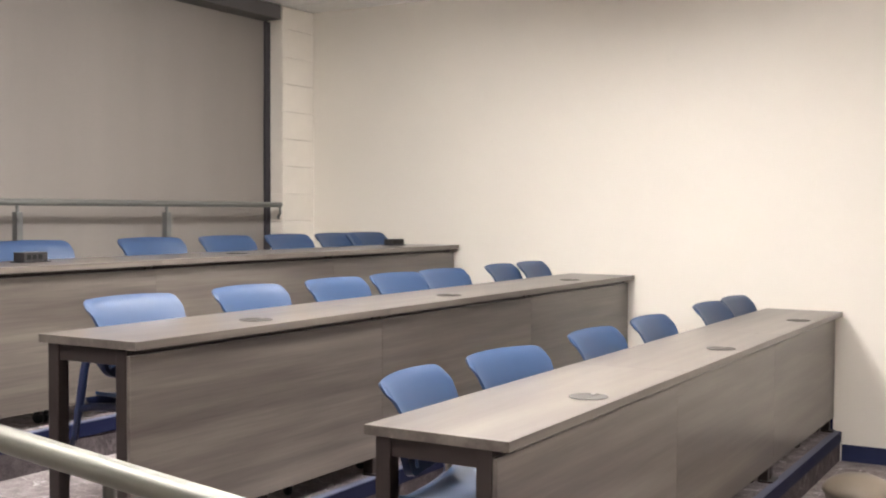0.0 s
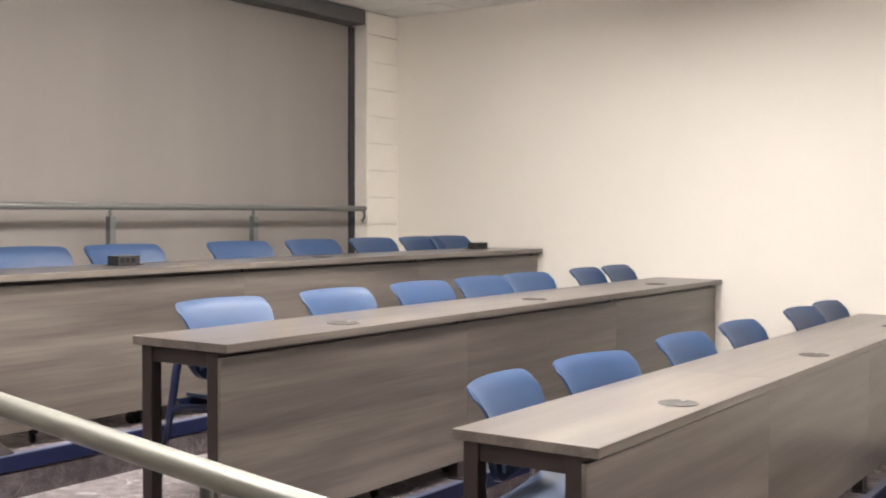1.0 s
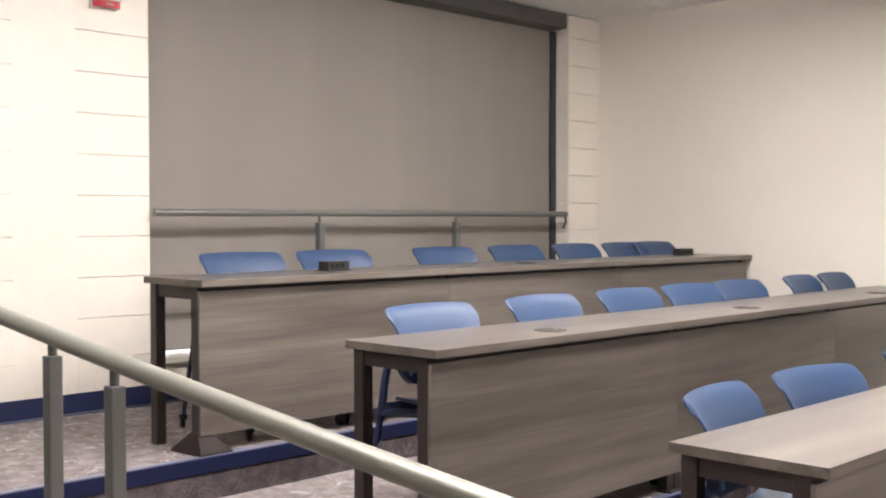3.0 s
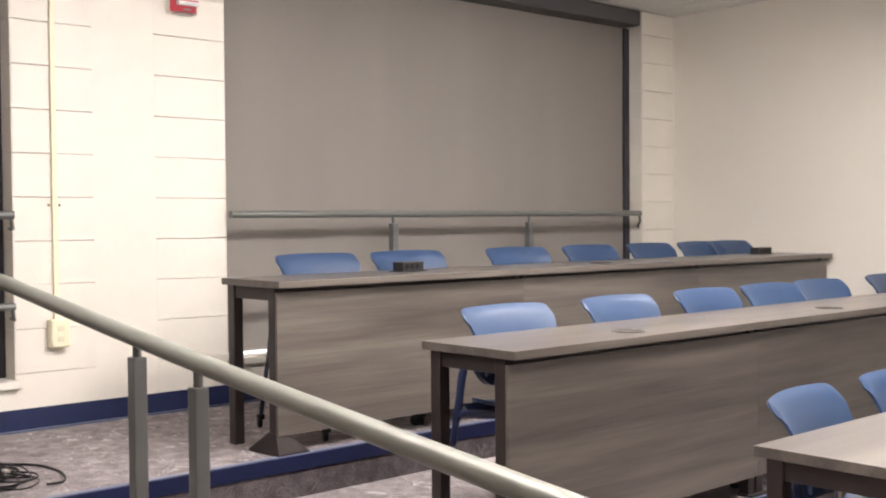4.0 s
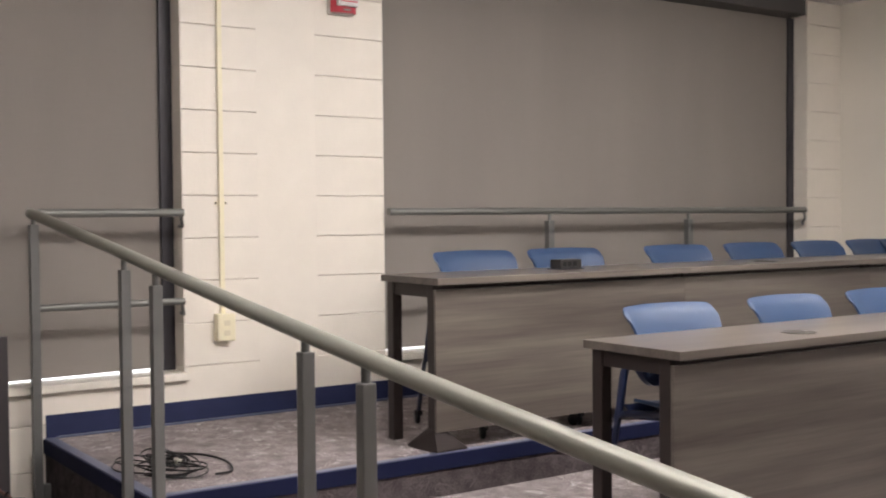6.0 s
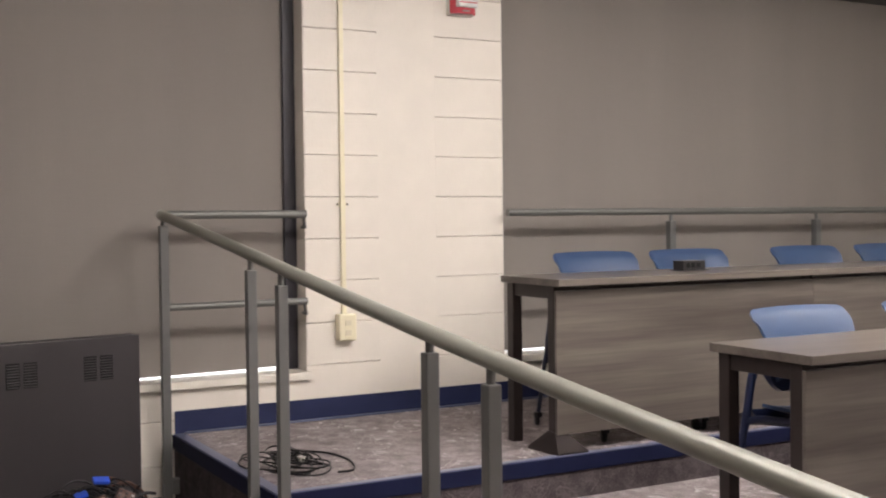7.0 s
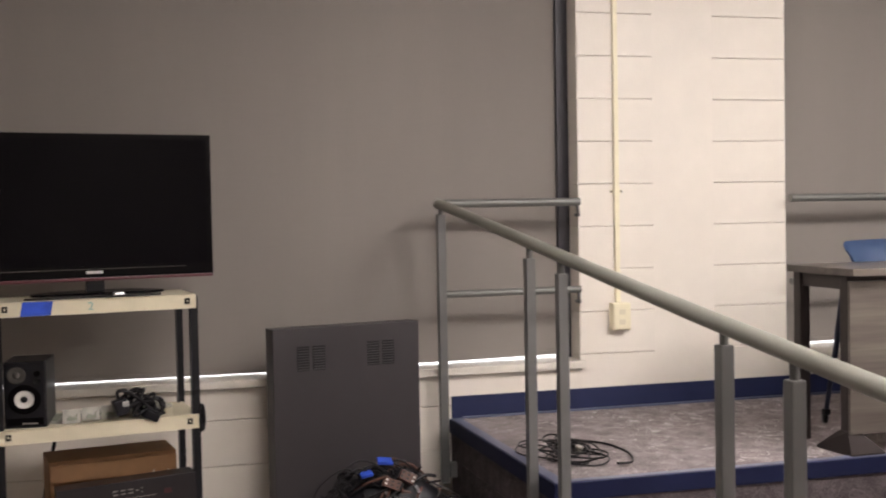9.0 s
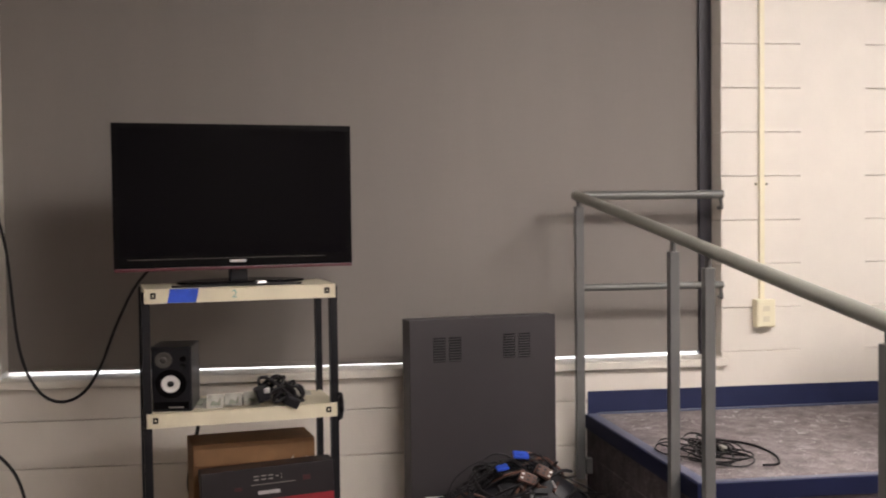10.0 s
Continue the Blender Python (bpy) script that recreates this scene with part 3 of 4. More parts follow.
h = thing("stair_railing", pose(0, 0, 0), "grey painted steel handrail sloping down beside the tiers", "railing")
bm = bmesh.new()
tube(bm, [(x, slope_y(x), slope_z(x)) for x in (-5.035 + 4.315 * k / 60 for k in range(61))], 0.0225, 24)
part("handrail", bm, M_STEEL, h, "", True)
bm = lathe([(0, 0.0), (0.020, 0.0), (0.0235, 0.006), (0.0235, 0.03), (0, 0.03)], 20)
bmesh.ops.transform(bm, matrix=pose(-5.043, 0.820, 1.518, 0, 90, 0), verts=bm.verts)
part("end_cap", bm, M_STEEL, h, "", True)
for x, zt, z0 in ((-3.915, 1.309, 0.22), (-3.594, 1.269, 0.05), (-2.525, 1.151, 0.0), (-2.225, 1.109, 0.0), (-1.22, None, 0.0), (-0.92, None, 0.0)):
    z = slope_z(x)
    p = rail_post(h, x, 0.865 if x > -3 else 0.862, z0, zt or z - 0.062, z - 0.012)
p = rail_post(h, -4.99, 0.818, 0.245, 1.47, 1.50, 0.019)
part("post_bracket", boxed(-5.005, -4.965, 0.836, 0.868, 0.27, 0.34, bevel=0.004), M_POST, p)

# level guard rails across the two windows
g = thing("guard_railing", pose(0, 0, 0), "short grey steel guard rail across the window at the platform end", "railing", "window guard rails")
for z in (RAIL_Z, 1.106):
    part("rail", rod((RX, 0.800 if z < 1.2 else 0.84, z), (RX, 1.492, z), 0.0195 if z > 1.2 else 0.0165, 18), M_RAIL, g, "", True)
    part("wall_bracket", tubed([(RX, 1.482, z - 0.012), (RX, 1.486, z - 0.05), (RX - 0.03, 1.500, z - 0.062), (WX - 0.03, 1.512, z - 0.062)], 0.008, 10), M_POST, g, "", True)

g = thing("guard_railing", pose(0, 0, 0), "long grey steel guard rail in front of the shaded window", "railing", "window guard rails")
part("rail", rod((RX, PIER[1] + 0.01 - 0.02, RAIL_Z), (RX, 5.985, RAIL_Z), 0.0195, 18), M_RAIL, g, "", True)
part("rail", rod((RX, PIER[1] - 0.01, 1.106), (RX, 5.985, 1.106), 0.0165, 18), M_RAIL, g, "", True)
part("wall_bracket", tubed([(RX, 5.975, RAIL_Z - 0.012), (RX, 5.985, RAIL_Z - 0.06), (RX - 0.06, 6.03, RAIL_Z - 0.09), (WX - 0.03, 6.09, RAIL_Z - 0.10)], 0.009, 10), M_POST, g, "", True)
for y in (3.695, 4.835):
    rail_post(g, RX, y, 3 * RISE + 0.003, RAIL_Z - 0.055, RAIL_Z - 0.01, 0.021)

# ---------------------------------------------------------------- things on the pier
o = thing("wall_outlet", pose(WX, 1.711, 0.967), "ivory surface-mounted power outlet box with a raceway above", "outlet")
part("box", boxed(0.0, 0.048, -0.046, 0.046, -0.066, 0.064, bevel=0.005), M_OUTLET, o)
part("cover_plate", boxed(0.048, 0.052, -0.040, 0.040, -0.060, 0.058, bevel=0.0015), M_OUTLET, o)
for z in (-0.026, 0.022):
    part("socket", boxed(0.052, 0.0545, -0.016, 0.016, z - 0.013, z + 0.013, bevel=0.001), M_CREAM, o)
r = thing("cable_raceway", pose(WX, 1.707, 0), "ivory surface raceway running up the block wall", "cable raceway")
part("channel", boxed(0.0, 0.016, -0.012, 0.012, 1.031, CEIL - 0.002, bevel=0.003), M_OUTLET, r)
part("coupling", boxed(0.0, 0.0185, -0.0135, 0.0135, 1.545, 1.585, bevel=0.002), M_OUTLET, r)
for y in (-0.022, 0.022):
    tab = part("screw_tab", boxed(0.0, 0.004, y - 0.009, y + 0.009, 1.556, 1.572, bevel=0.001), M_OUTLET, r)
    part("screw", boxed(0.004, 0.0062, y * 1.15 - 0.005, y * 1.15 + 0.005, 1.559, 1.569, bevel=0.001), M_GREY, tab, "dull metal screw")

a = thing("fire_alarm", pose(WX, 2.373, 2.588), "red fire alarm strobe on a pale back box", "fire alarm")
part("back_box", boxed(0.0, 0.035, -0.074, 0.062, -0.064, 0.09, bevel=0.003), M_WHITE, a)
def body(u, v):
    b = (u - 0.5) * 2
    return (0.035 + 0.045 * (1 - abs(b) ** 3) * math.sin(math.pi * min(1, 0.25 + v * 0.7)), b * 0.072, -0.058 + v * 0.15)
part("housing", shell(body, 12, 10, 0.006), M_ALARM, a, "red plastic housing", True)
part("strobe", boxed(0.066, 0.100, -0.058, 0.058, -0.030, 0.022, bevel=0.010), M_CLEAR, a, "clear strobe lens")
part("strobe_band", boxed(0.070, 0.1012, -0.050, 0.050, -0.010, -0.004), M_ALARM, a, "red band across the lens")
part("lettering", boxed(0.066, 0.0795, -0.020, 0.020, -0.050, -0.042), M_PRINT, a, "pale worn lettering")

# ---------------------------------------------------------------- rack with the television
RK = (-4.45, -1.033, -0.312, 0.34)     # front, near side, far side, depth
before_rack = set(scene.objects)
rack = thing("shelf_rack", pose(RK[0], 0, 0), "cream steel shelf rack with black corner posts", "shelf rack")
y0, y1 = RK[1], RK[2]
for y in (y0 - 0.010, y1 - 0.022):
    for x in (-0.05, -RK[3] - 0.004):
        bm = boxed(x + 0.012, x + 0.042, y, y + 0.004, 0, 1.172)
        box(bm, x + 0.012 if x < -0.1 else x + 0.038, x + 0.016 if x < -0.1 else x + 0.042, y + 0.004, y + 0.030, 0, 1.172)
        part("post", bm, M_BLACK, rack, "black slotted angle post")
for z in (1.182, 0.716, 0.25):
    bm = boxed(-RK[3], 0, y0, y1, z - 0.004, z)
    for q in ((-0.004, 0.0, y0, y1), (-RK[3], -RK[3] + 0.004, y0, y1), (-RK[3], 0, y0, y0 + 0.004), (-RK[3], 0, y1 - 0.004, y1)):
        box(bm, *q, z - 0.054, z - 0.001)
    sh = part("shelf", bm, M_CREAM, rack, "cream enamelled shelf")
    for y in (y0 + 0.022, y1 - 0.044):
        part("bolt_slot", boxed(0.0, 0.0025, y, y + 0.020, z - 0.036, z - 0.014), M_SLOT, sh)
        part("bolt", boxed(0.0025, 0.005, y + 0.007, y + 0.013, z - 0.028, z - 0.021), M_CREAM, sh)
bm = boxed(0.0, 0.0012, y0 + 0.084, y0 + 0.190, 1.129, 1.181)
for v in bm.verts:
    v.co.y += (v.co.z - 1.13) * 0.18
t = thing("tape_strip", pose(RK[0] + 0.0006, 0, 0), "strip of blue masking tape on the shelf edge", "tape")
part("tape", bm, M_TAPE, t)
fc = bpy.data.curves.new("shelf_number", 'FONT')
fc.body, fc.size, fc.extrude = "2", 0.042, 0.0004
num = new("shelf_number", fc)
num.matrix_basis = pose(RK[0] + 0.002, -0.712, 1.142, 90, 0, 90)
num.data.materials.append(M_TEAL)
tagged(num, "teal painted number on the cream shelf edge", "marking")

tv = thing("television", pose(-4.62, -0.668, 1.182, 0, 0, 3.0), "black flat television on a stand on the rack, switched off", "television")
tv_w, tv_b, tv_t = 0.468, 0.060, 0.627
part("back_case", boxed(-0.075, -0.012, -tv_w + 0.02, tv_w - 0.02, tv_b + 0.02, tv_t - 0.02, bevel=0.012), M_BLACK, tv)
bm = bmesh.new()
for q in ((-tv_w, tv_w, tv_t - 0.022, tv_t), (-tv_w, tv_w, tv_b + 0.010, tv_b + 0.055), (-tv_w, -tv_w + 0.022, tv_b + 0.055, tv_t - 0.022), (tv_w - 0.022, tv_w, tv_b + 0.055, tv_t - 0.022)):
    box(bm, -0.014, 0.0, q[0], q[1], q[2], q[3])
part("bezel", bm, M_BEZEL, tv, "glossy black bezel")
part("screen", boxed(-0.014, -0.003, -tv_w + 0.022, tv_w - 0.022, tv_b + 0.055, tv_t - 0.022), M_SCREEN, tv, "dark glass screen")
part("trim", boxed(-0.016, 0.003, -tv_w, tv_w, tv_b - 0.002, tv_b + 0.010, bevel=0.002), M_RED, tv, "dark red lower trim")
part("light_line", boxed(-0.001, 0.0012, -tv_w + 0.05, tv_w - 0.11, tv_b + 0.042, tv_b + 0.0445), M_GREY, tv)
part("badge", boxed(0.0, 0.0022, -0.028, 0.034, tv_b + 0.026, tv_b + 0.036), M_SILVER, tv, "small silver maker's badge")
part("neck", boxed(-0.06, -0.02, -0.025, 0.045, 0.012, tv_b + 0.02, bevel=0.006), M_BLACK, tv)
def foot(u, v):
    b = (u - 0.5) * 2
    d = 0.115 * math.sqrt(max(0, 1 - b * b * 0.96))
    return (-0.04 + (v - 0.5) * 2 * d, 0.02 + b * 0.25, 0.0075 + 0.004 * (1 - b * b))
part("stand_base", shell(foot, 28, 6, 0.008), M_BEZEL, tv, "glossy black oval base", True)
rm = thing("remote_control", pose(-4.49, -0.595, 1.185, 0, 0, 96), "silver remote control lying on the top shelf", "remote control")
part("case", boxed(-0.02, 0.02, -0.018, 0.018, 0.0, 0.016, bevel=0.006), M_SILVER, rm)


def wire(name, pts, r, mat, label, category="cable", n=8):
    """A cable through the given points, smoothed."""
    bm = tubed(smooth_line(pts, n), r, 7)
    if label:
        return tagged(part(name, bm, mat, None, label, True), label, category)
    return bm


wire("loose_cable", [(-4.50, -0.93, 1.186), (-4.47, -0.84, 1.187), (-4.49, -0.70, 1.187), (-4.465, -0.55, 1.187), (-4.48, -0.44, 1.187)], 0.004, M_CABLE, "thin black cable lying on the top shelf")
wire("rack_cable", [(-4.80, -0.80, 0.71), (-4.81, -0.815, 0.6), (-4.79, -0.85, 0.45), (-4.80, -0.86, 0.35), (-4.78, -0.84, 0.256)], 0.008, M_CABLE, "black cable hanging behind the rack shelf")

# studio loudspeaker on the middle shelf
sp = thing("loudspeaker", pose(-4.485, -0.938, 0.716, 0, 0, -13) @ Matrix.Diagonal((1, 0.97, 0.90, 1)), "black studio loudspeaker with a white woofer cone", "loudspeaker")
part("cabinet", boxed(-0.21, 0.0, -0.077, 0.077, 0.0, 0.272, bevel=0.006), M_BLACK, sp)
part("front_baffle", boxed(0.0, 0.008, -0.074, 0.074, 0.004, 0.268, bevel=0.004), M_BLACK, sp)
def disc(profile, y, z):
    bm = lathe(profile, 30)
    bmesh.ops.transform(bm, matrix=pose(0.008, y, z, 0, 90, 0), verts=bm.verts)
    return bm
part("woofer_surround", disc([(0.060, 0), (0.058, 0.006), (0.048, 0.007), (0.036, 0.003), (0.036, 0)], -0.002, 0.118), M_BEZEL, sp, "", True)
part("woofer_cone", disc([(0.036, 0.004), (0.031, 0.003), (0.016, 0.0005), (0.012, 0.0005)], -0.002, 0.118), M_CONE, sp, "white woofer cone", True)
part("dust_cap", disc([(0.013, 0.001), (0.010, 0.006), (0, 0.008)], -0.002, 0.118), M_BLACK, sp, "", True)
part("tweeter", disc([(0.034, 0), (0.034, 0.004), (0.024, 0.004), (0.014, 0.001), (0.010, 0.005), (0, 0.007)], -0.028, 0.218), M_GREY, sp, "dark tweeter", True)
part("knob", disc([(0.012, 0), (0.011, 0.010), (0, 0.010)], 0.046, 0.222), M_BEZEL, sp, "", True)
part("control_strip", boxed(0.008, 0.011, -0.066, 0.066, 0.012, 0.042, bevel=0.001), M_BEZEL, sp)
part("lettering", boxed(0.011, 0.0118, -0.01, 0.045, 0.017, 0.022), M_PRINT, sp, "pale maker's mark")
part("bass_port", disc([(0.014, 0.0), (0.014, 0.003), (0.008, 0.0005), (0, 0.0005)], 0.046, 0.19), M_SLOT, sp, "", True)

# papers and adapters on the middle shelf
rng = random.Random(7)
for k in range(5):
    p = thing("leaflet", pose(-4.62 + 0.05 * rng.random(), -0.80 + 0.085 * k, 0.7165 + 0.004 * k, 0, 0, rng.uniform(-25, 25)), "creased printed leaflet lying on the shelf", "leaflet", "leaflets")
    def sheet(u, v, k=k):
        return (-0.10 + 0.20 * u, -0.065 + 0.13 * v, 0.006 + 0.010 * math.sin(u * 5 + k) * v + 0.012 * u * u * ((k % 3) - 0.6) * (k % 2))
    part("page", shell(sheet, 8, 6, 0.0015), M_PAPER, p, "", True)
    part("print", shell(lambda u, v: (sheet(0.2 + 0.6 * u, 0.15 + 0.3 * v)[0], sheet(0.2 + 0.6 * u, 0.15 + 0.3 * v)[1], sheet(0.2 + 0.6 * u, 0.15 + 0.3 * v)[2] + 0.002), 6, 4, 0.0008), M_INK, p, "dark printed block")
for k in range(3):
    p = thing("plastic_bag", pose(-4.505 - 0.012 * k, -0.775 + 0.07 * k, 0.7165, 0, 0, rng.uniform(-12, 12)), "small clear-fronted packet standing on the shelf", "packet", "packets")
    part("sleeve", shell(lambda u, v: (0.02 * (1 - v) + 0.004 * math.sin(6 * u), -0.032 + 0.064 * u, 0.001 + 0.050 * v), 6, 5, 0.002), M_PAPER, p, "", True)
    part("insert", shell(lambda u, v: (0.0215 * (1 - v * 0.8 - 0.1) + 0.004 * math.sin(6 * u), -0.020 + 0.040 * u, 0.012 + 0.028 * v), 4, 4, 0.001), M_INK, p, "dark printed insert")
t = thing("cable_bundle", pose(-4.47, -0.525, 0.7165), "tangled bundle of black adapters and cables on the shelf", "cables")
for k in range(9):
    pts = []
    cy, cz = rng.uniform(-0.05, 0.05), 0.02
    cy2 = cy
    for j in range(9):
        an = j * 0.9 + k
        pts.append((0.03 * math.sin(an * 1.3 + k) - 0.02, cy2 + 0.045 * math.cos(an), max(0.006, 0.055 - 0.55 * cy2 * 0.9 + 0.035 * math.sin(an + k * 0.7))))
    part("cable", wire("cable", pts, 0.006, M_CABLE, "", n=4), M_CABLE, t, "", True)
part("adapter", boxed(-0.02, 0.025, -0.085, -0.035, 0.045, 0.105, bevel=0.008, m=pose(0, 0, 0, 18, 0, 8)), M_BLACK, t)
part("adapter", boxed(-0.01, 0.03, 0.0, 0.06, 0.008, 0.045, bevel=0.008, m=pose(0, 0, 0, -24, 0, -10)), M_BLACK, t)
part("plug", boxed(-0.01, 0.02, -0.085, -0.06, 0.055, 0.075, bevel=0.004, m=pose(0.02, 0.01, 0)), M_SILVER, t)
t = thing("hanging_coil", pose(-4.465, -0.312, 0.60), "coil of black cable hung on the rack post", "cables")
for k in range(4):
    part("loop", tubed([(-0.03 + 0.012 * k + 0.006 * math.sin(3 * i), 0.004 + 0.010 * math.cos(i * math.pi / 9) + 0.003 * k, 0.10 + (0.036 + 0.005 * k) * math.sin(i * math.pi / 9)) for i in range(18)], 0.006, 7, True), M_CABLE, t, "", True)

# cartons on the lowest shelf
b = thing("cardboard_box", pose(-4.66, -0.615, 0.25, 0, 0, 1), "open brown cardboard box on the lowest shelf", "box")
part("carton", boxed(-0.14, 0.08, -0.245, 0.235, 0.001, 0.310, bevel=0.003), M_CARD, b)
part("flap", boxed(0.078, 0.082, -0.24, 0.232, 0.235, 0.302, bevel=0.001, m=pose(0, 0, 0, 0, 3, 0)), M_CARD, b, "bent cardboard flap")
part("packing_paper", shell(lambda u, v: (0.086 + 0.012 * math.sin(9 * u), 0.12 + 0.10 * u, 0.20 + 0.05 * v * math.sin(math.pi * u) + 0.01), 10, 4, 0.002), M_PAPER, b, "crumpled pale paper", True)
b = thing("product_carton", pose(-4.50, -0.575, 0.252, 0, 0, 0), "black and red printed product carton on the lowest shelf", "box")
tilt = pose(0, 0, 0, 2.2, 0, 0)
part("carton", boxed(-0.05, 0.045, -0.258, 0.252, 0.012, 0.232, bevel=0.003, m=tilt), M_CARTON, b)
part("red_panel", boxed(0.0455, 0.0465, -0.13, 0.25, 0.018, 0.108, m=tilt), M_CARTRED, b, "red printed panel")
part("rule", boxed(0.0455, 0.0462, -0.07, 0.10, 0.166, 0.168, m=tilt), M_PRINT, b)
for yy, ww in ((-0.058, 0.018), (-0.030, 0.018), (-0.002, 0.018), (0.026, 0.010), (0.046, 0.004)):
    for z0, z1 in ((0.184, 0.1885), (0.1975, 0.202))[1 if ww == 0.010 else 0:]:
        part("lettering", boxed(0.0455, 0.0466, yy, yy + ww, z0 - (0.006 if ww == 0.010 else 0), z1 - (0.006 if ww == 0.010 else 0), m=tilt), M_PRINT, b, "pale lettering")
part("lettering", boxed(0.0455, 0.0468, -0.045, 0.040, 0.128, 0.142, m=tilt), M_SILVER, b)
part("emblem", boxed(0.0455, 0.0468, 0.13, 0.16, 0.165, 0.185, bevel=0.0004, m=tilt), M_MAROON, b, "dull maroon emblem")
part("emblem", boxed(0.0455, 0.0468, -0.135, -0.105, 0.150, 0.165, bevel=0.0004, m=tilt), M_MAROON, b, "dull maroon emblem")

# the loaded rack stands slightly turned to the wall
TURNED = pose(-4.60, -0.67, 0, 0, 0, 9.0) @ pose(4.60, 0.67, 0)
for ob in scene.objects:
    if ob not in before_rack and ob.parent is None:
        ob.matrix_basis = TURNED @ ob.matrix_basis
wire("hanging_cable", [(-4.99, -1.66, 1.46), (-4.985, -1.625, 1.30), (-4.975, -1.585, 0.92), (-4.97, -1.52, 0.745), (-4.96, -1.43, 0.683), (-4.95, -1.33, 0.715), (-4.93, -1.25, 0.83), (-4.90, -1.18, 1.0), (-4.86, -1.09, 1.17), (-4.80, -0.98, 1.28), (-4.70, -0.90, 1.33)], 0.0065, M_CABLE, "black cable hanging in a loop between wall and television")
wire("floor_cable", [(-4.99, -1.72, 0.50), (-4.97, -1.62, 0.40), (-4.95, -1.57, 0.28), (-4.94, -1.55, 0.12), (-4.90, -1.50, 0.01), (-4.7, -1.42, 0.008)], 0.007, M_CABLE, "black cable running down the wall to the floor")

# ---------------------------------------------------------------- charcoal metal cabinet
c = thing("metal_cabinet", pose(-4.80, 0.028, 0, 0, 0, 10.5), "charcoal metal cabinet panel with louvred vents against the wall", "cabinet")
CW, CH, CD = 0.672, 1.0, 0.11
part("body", boxed(-CD, -0.012, 0.002, CW - 0.002, 0.0, CH - 0.003, bevel=0.003), M_CAB, c)
part("front_panel", boxed(-0.012, 0.0, 0.0, CW, 0.012, CH, bevel=0.004), M_CAB, c, "flat charcoal front panel")
for ya, za in ((0.105, 0.815), (0.176, 0.815), (0.425, 0.818), (0.496, 0.818)):
    v = part("vent", boxed(0.0, 0.001, ya, ya + 0.055, za, za + 0.105), M_SLOT, c, "louvred vent")
    for k in range(9):
        bm = boxed(0.001, 0.004, ya + 0.002, ya + 0.053, za + 0.004 + k * 0.0113, za + 0.0076 + k * 0.0113)
        for q in bm.verts:
            if q.co.z > za + 0.0058 + k * 0.0113 and q.co.x > 0.002:
                q.co.x -= 0.0025
        part("louvre", bm, M_CAB, v)

# ---------------------------------------------------------------- cables and what they lie on
b = thing("white_bin", pose(-4.56, 0.40, 0), "white plastic bin with a heap of cables on top", "bin")
part("tub", boxed(-0.16, 0.17, -0.31, 0.33, 0.0, 0.245, bevel=0.03), M_WHITE, b)
part("rim", boxed(-0.175, 0.185, -0.325, 0.345, 0.245, 0.268, bevel=0.010), M_WHITE, b)

heap = thing("cable_heap", pose(-4.57, 0.42, 0.268), "tangled heap of black and brown audio cables", "cables")
rng = random.Random(21)
for k in range(46):
    cx, cy = rng.gauss(0, 0.04), rng.gauss(0.005, 0.11)
    rr, tw = rng.uniform(0.05, 0.13), rng.uniform(0, 6.3)
    lift = rng.uniform(0.03, 0.18) * max(0.15, 1 - abs(cy) / 0.30)
    pts = []
    for j in range(11):
        an = tw + j * 0.62
        x = cx + rr * 0.7 * math.cos(an)
        y = cy + rr * math.sin(an) * 1.25
        pts.append((max(-0.13, min(0.17, x)), y, max(0.008, lift + 0.04 * math.sin(an * 1.7 + k) - 0.5 * max(0, abs(y) - 0.18))))
    brown = k % 9 == 0
    part("cable", wire("cable", pts, rng.uniform(0.004, 0.0075), M_CABLE, "", n=4), M_BROWNCABLE if brown else M_CABLE, heap, "brown cable" if brown else "", True)
def mound(u, v):
    a, r = u * 2 * math.pi, v
    return (0.02 + 0.13 * r * math.cos(a), 0.06 + 0.25 * r * math.sin(a), 0.012 + 0.165 * (1 - r * r) * (0.85 + 0.15 * math.sin(3 * a)))
part("bag", shell(mound, 28, 8, 0.006), M_BLACK, heap, "black soft cable bag", True)
part("tape_wrap", boxed(-0.02, 0.03, -0.030, 0.032, 0.206, 0.220, bevel=0.004, m=pose(0, 0, 0, -6, 12, -4)), M_TAPE, heap, "bright blue tape wrap")
part("tape_wrap", boxed(0.03, 0.07, -0.072, -0.022, 0.192, 0.204, bevel=0.004, m=pose(0, 0, 0, 9, 14, 6)), M_TAPE, heap, "bright blue tape wrap")
part("tape_wrap", boxed(0.135, 0.150, -0.125, -0.095, 0.02, 0.060, bevel=0.004), M_TAPE, heap, "bright blue tape wrap")
for j, (y, z, tw) in enumerate(((0.030, 0.128, -24), (0.095, 0.150, -30))):
    plate = part("multicore_plug", boxed(-0.018, 0.018, -0.034, 0.034, -0.020, 0.020, bevel=0.003, m=pose(0.125, y, z, 0, -22, 0) @ pose(0, 0, 0, tw)), M_BROWNCABLE, heap, "brown multi-pin connector")
    for k in range(6):
        yy, zz = -0.024 + 0.024 * (k % 3), -0.008 + 0.016 * (k // 3)
        part("pin", boxed(0.018, 0.024, yy - 0.005, yy + 0.005, zz - 0.003, zz + 0.003, m=pose(0.125, y, z, 0, -22, 0) @ pose(0, 0, 0, tw)), M_CONE if (k + j) % 3 == 0 else M_BLACK, plate)
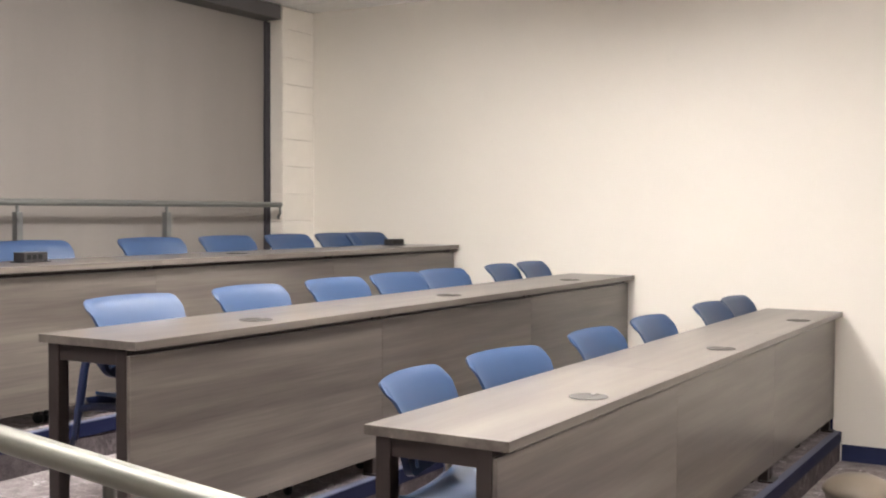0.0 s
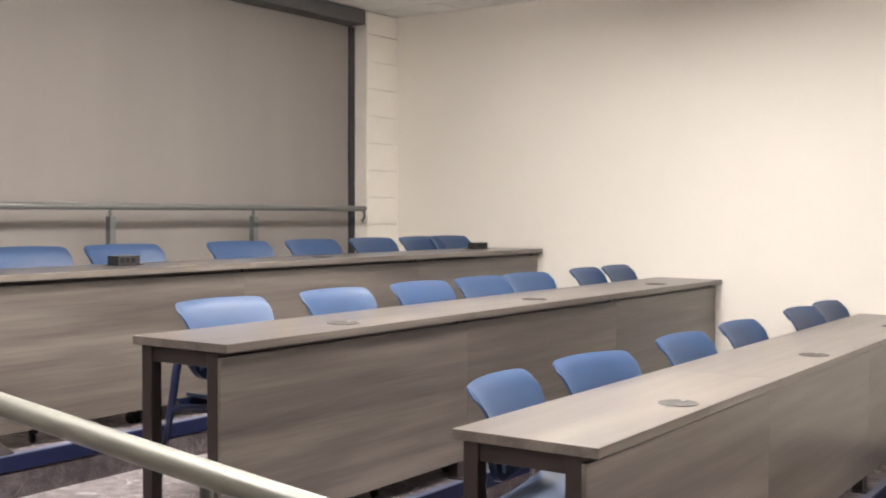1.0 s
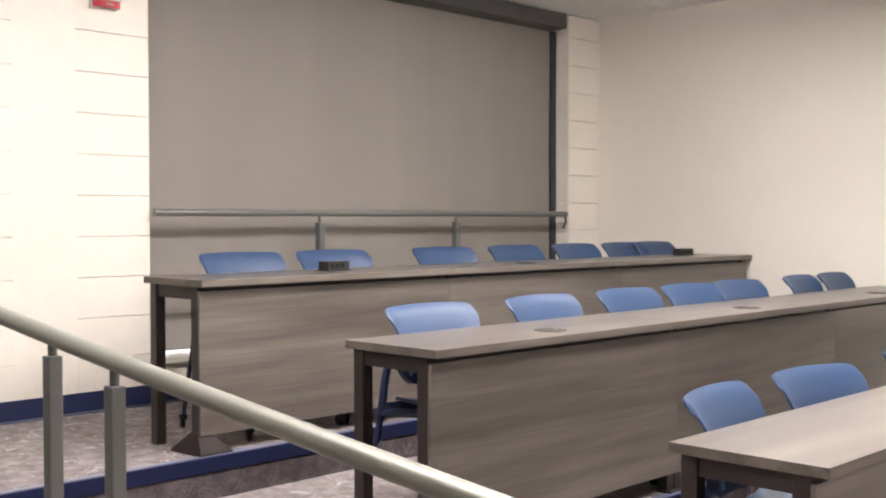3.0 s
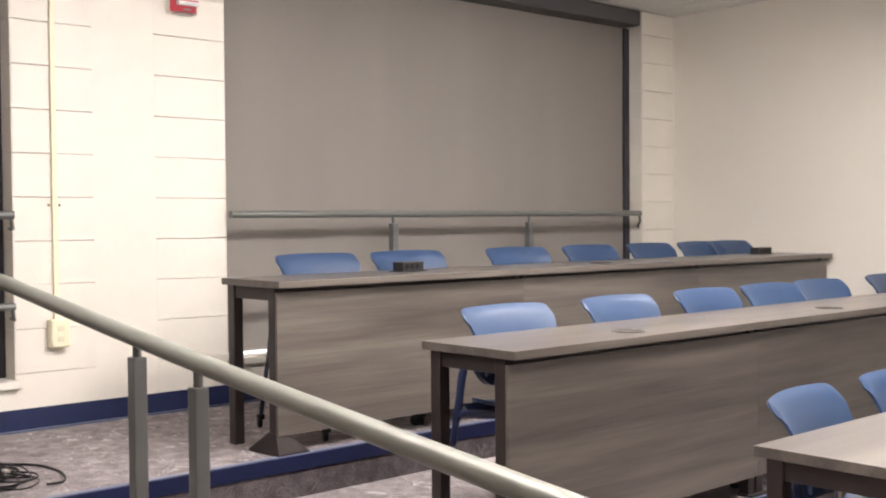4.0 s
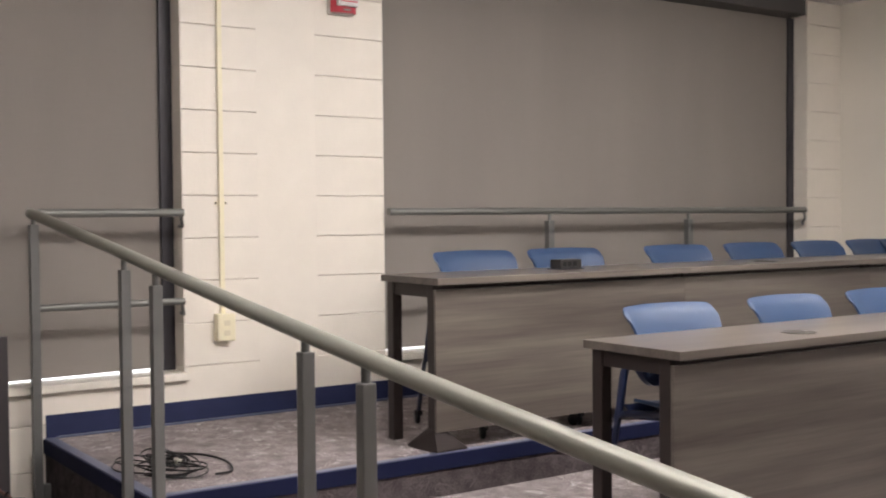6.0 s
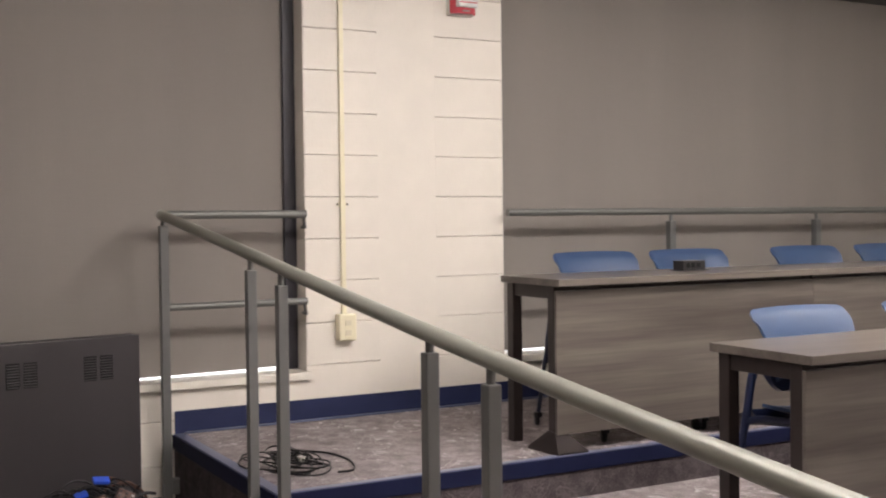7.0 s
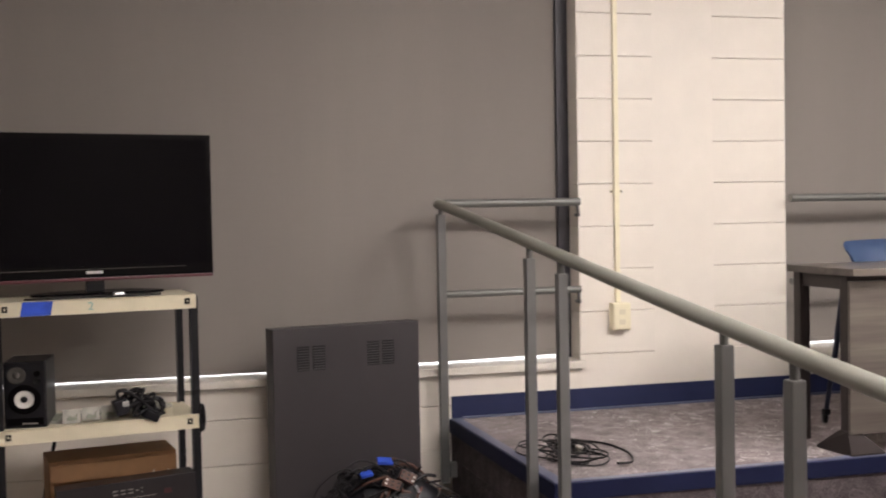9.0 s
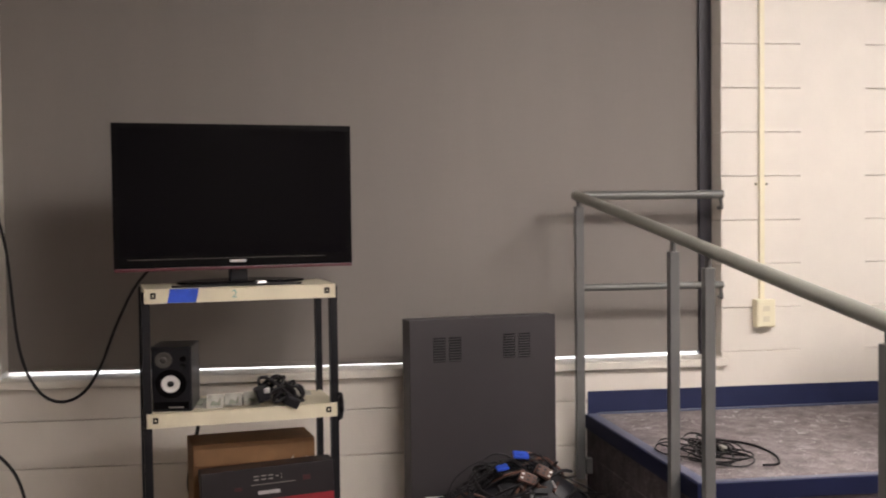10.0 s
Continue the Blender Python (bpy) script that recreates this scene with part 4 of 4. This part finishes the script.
for k in range(7):
    y, z = rng.uniform(0.0, 0.17), rng.uniform(0.07, 0.115)
    p = rod((0.11, y, z), (0.155, y + rng.uniform(-0.03, 0.03), z - rng.uniform(0.01, 0.04)), 0.005, 10)
    part("plug", p, M_SILVER if k % 3 == 0 else M_BROWNCABLE, heap, "metal plug")
# thin strands arching off the heap on both sides
for k in range(9):
    side = -1 if k % 3 else 1
    y0, h0 = rng.uniform(-0.08, 0.06), rng.uniform(0.14, 0.21)
    far = side * rng.uniform(0.20, 0.34)
    x = rng.uniform(0.04, 0.15)
    strand = [(x - 0.05, y0, h0 - 0.04), (x - 0.01, y0 + 0.25 * far, h0 + 0.01), (x, y0 + 0.6 * far, h0 * 0.72), (x + 0.01, far * 0.98, max(0.02, h0 * 0.25)), (x - 0.02, far * 1.02, 0.008)]
    part("cable", wire("cable", strand, 0.0036, M_CABLE, "", n=6), M_CABLE, heap, "", True)

coil = thing("cable_coil", pose(-4.09, 1.085, 3 * RISE + 0.002), "loose coil of black cable on the platform carpet", "cables")
rng = random.Random(5)
for k in range(11):
    cx, cy = rng.gauss(-0.02, 0.05), rng.gauss(0, 0.045)
    ra, rb = rng.uniform(0.09, 0.20), rng.uniform(0.05, 0.105)
    tw = rng.uniform(-0.5, 0.5)
    pts = []
    for j in range(26):
        an = j * 0.262 + k
        q = 1 + 0.12 * math.sin(an * 2 + k)
        x, y = ra * q * math.cos(an), rb * q * math.sin(an)
        pts.append((cx + x * math.cos(tw) - y * math.sin(tw), cy + x * math.sin(tw) + y * math.cos(tw), 0.006 + 0.012 * (k % 5) + 0.010 * math.sin(an * 1.5 + k) ** 2))
    part("cable", tubed(pts, 0.0031, 6), M_CABLE, coil, "", True)
part("cable", wire("cable", [(-0.05, 0.02, 0.05), (-0.22, 0.06, 0.045), (-0.31, 0.13, 0.006), (-0.2, 0.22, 0.006), (-0.02, 0.24, 0.006), (0.13, 0.19, 0.006), (0.20, 0.10, 0.02)], 0.0045, M_CABLE, ""), M_CABLE, coil, "", True)
part("plug", boxed(0.08, 0.115, -0.02, 0.0, 0.055, 0.072, bevel=0.003), M_PAPER, coil, "pale plug")

b = thing("waste_bin", pose(-0.80, 5.06, 0), "small round beige plastic bin on the floor", "bin")
part("tub", lathe([(0, 0.0), (0.125, 0.0), (0.130, 0.01), (0.152, 0.16), (0.155, 0.168)], 36), M_BEIGE, b, "", True)
part("lid", lathe([(0.160, 0.166), (0.163, 0.172), (0.158, 0.190), (0.142, 0.210), (0.118, 0.227), (0.086, 0.240), (0.045, 0.248), (0.0, 0.250)], 36), M_BEIGE, b, "domed beige lid", True)

# ---------------------------------------------------------------- painted concrete blocks


def block_mesh(name, dx, dy, dz):
    bm = boxed(-dx, 0, 0, dy, 0, dz)
    es = [e for e in bm.edges if all(v.co.x > -1e-6 for v in e.verts) and abs(e.verts[0].co.z - e.verts[1].co.z) < 1e-6]
    bmesh.ops.bevel(bm, geom=es, offset=0.0030, segments=1, affect='EDGES')
    return mesh_of(name, bm, M_BLOCK)


def lay(parent, y0, y1, z0, z1, length, bond=False):
    """Courses of blocks on the window wall, joints level with JOINT."""
    k0 = math.floor((z0 - JOINT) / COURSE + 1e-6)
    cache = {}
    k = k0
    while JOINT + k * COURSE < z1 - 1e-6:
        za, zb = max(z0, JOINT + k * COURSE), min(z1, JOINT + (k + 1) * COURSE)
        y = y0 - (length / 2 if bond and k % 2 else 0)
        while y < y1 - 1e-6:
            ya, yb = max(y0, y), min(y1, y + length)
            if yb - ya > 0.02 and zb - za > 0.01:
                key = (round(yb - ya, 3), round(zb - za, 3))
                if key not in cache:
                    cache[key] = block_mesh("block", DB + 0.0, key[0] - 0.0002, key[1] - 0.0022)
                b = new("block", cache[key])
                b.parent = parent
                b.location = (WX, ya + 0.0001, za + 0.0011)
            y += length
        k += 1


lay(pier, PIER[0], 1.902, 0.0, CEIL - 0.003, 0.5)
lay(pier, 2.226, PIER[1], 0.0, CEIL - 0.003, 0.5)
part("filled_strip", boxed(WX - DB, WX - 0.0002, 1.9021, 2.2259, 0, CEIL - 0.003), M_BLOCK, pier, "filled strip between the blocks")
lay(corner, 6.104, YR - 0.001, 0.0, CEIL - 0.003, 0.5)
lay(below[0], OPEN[0][0], OPEN[0][1], 0.0, SILL - 0.038, 0.406, True)
lay(below[1], OPEN[1][0], OPEN[1][1], 0.0, SILL - 0.038, 0.406, True)
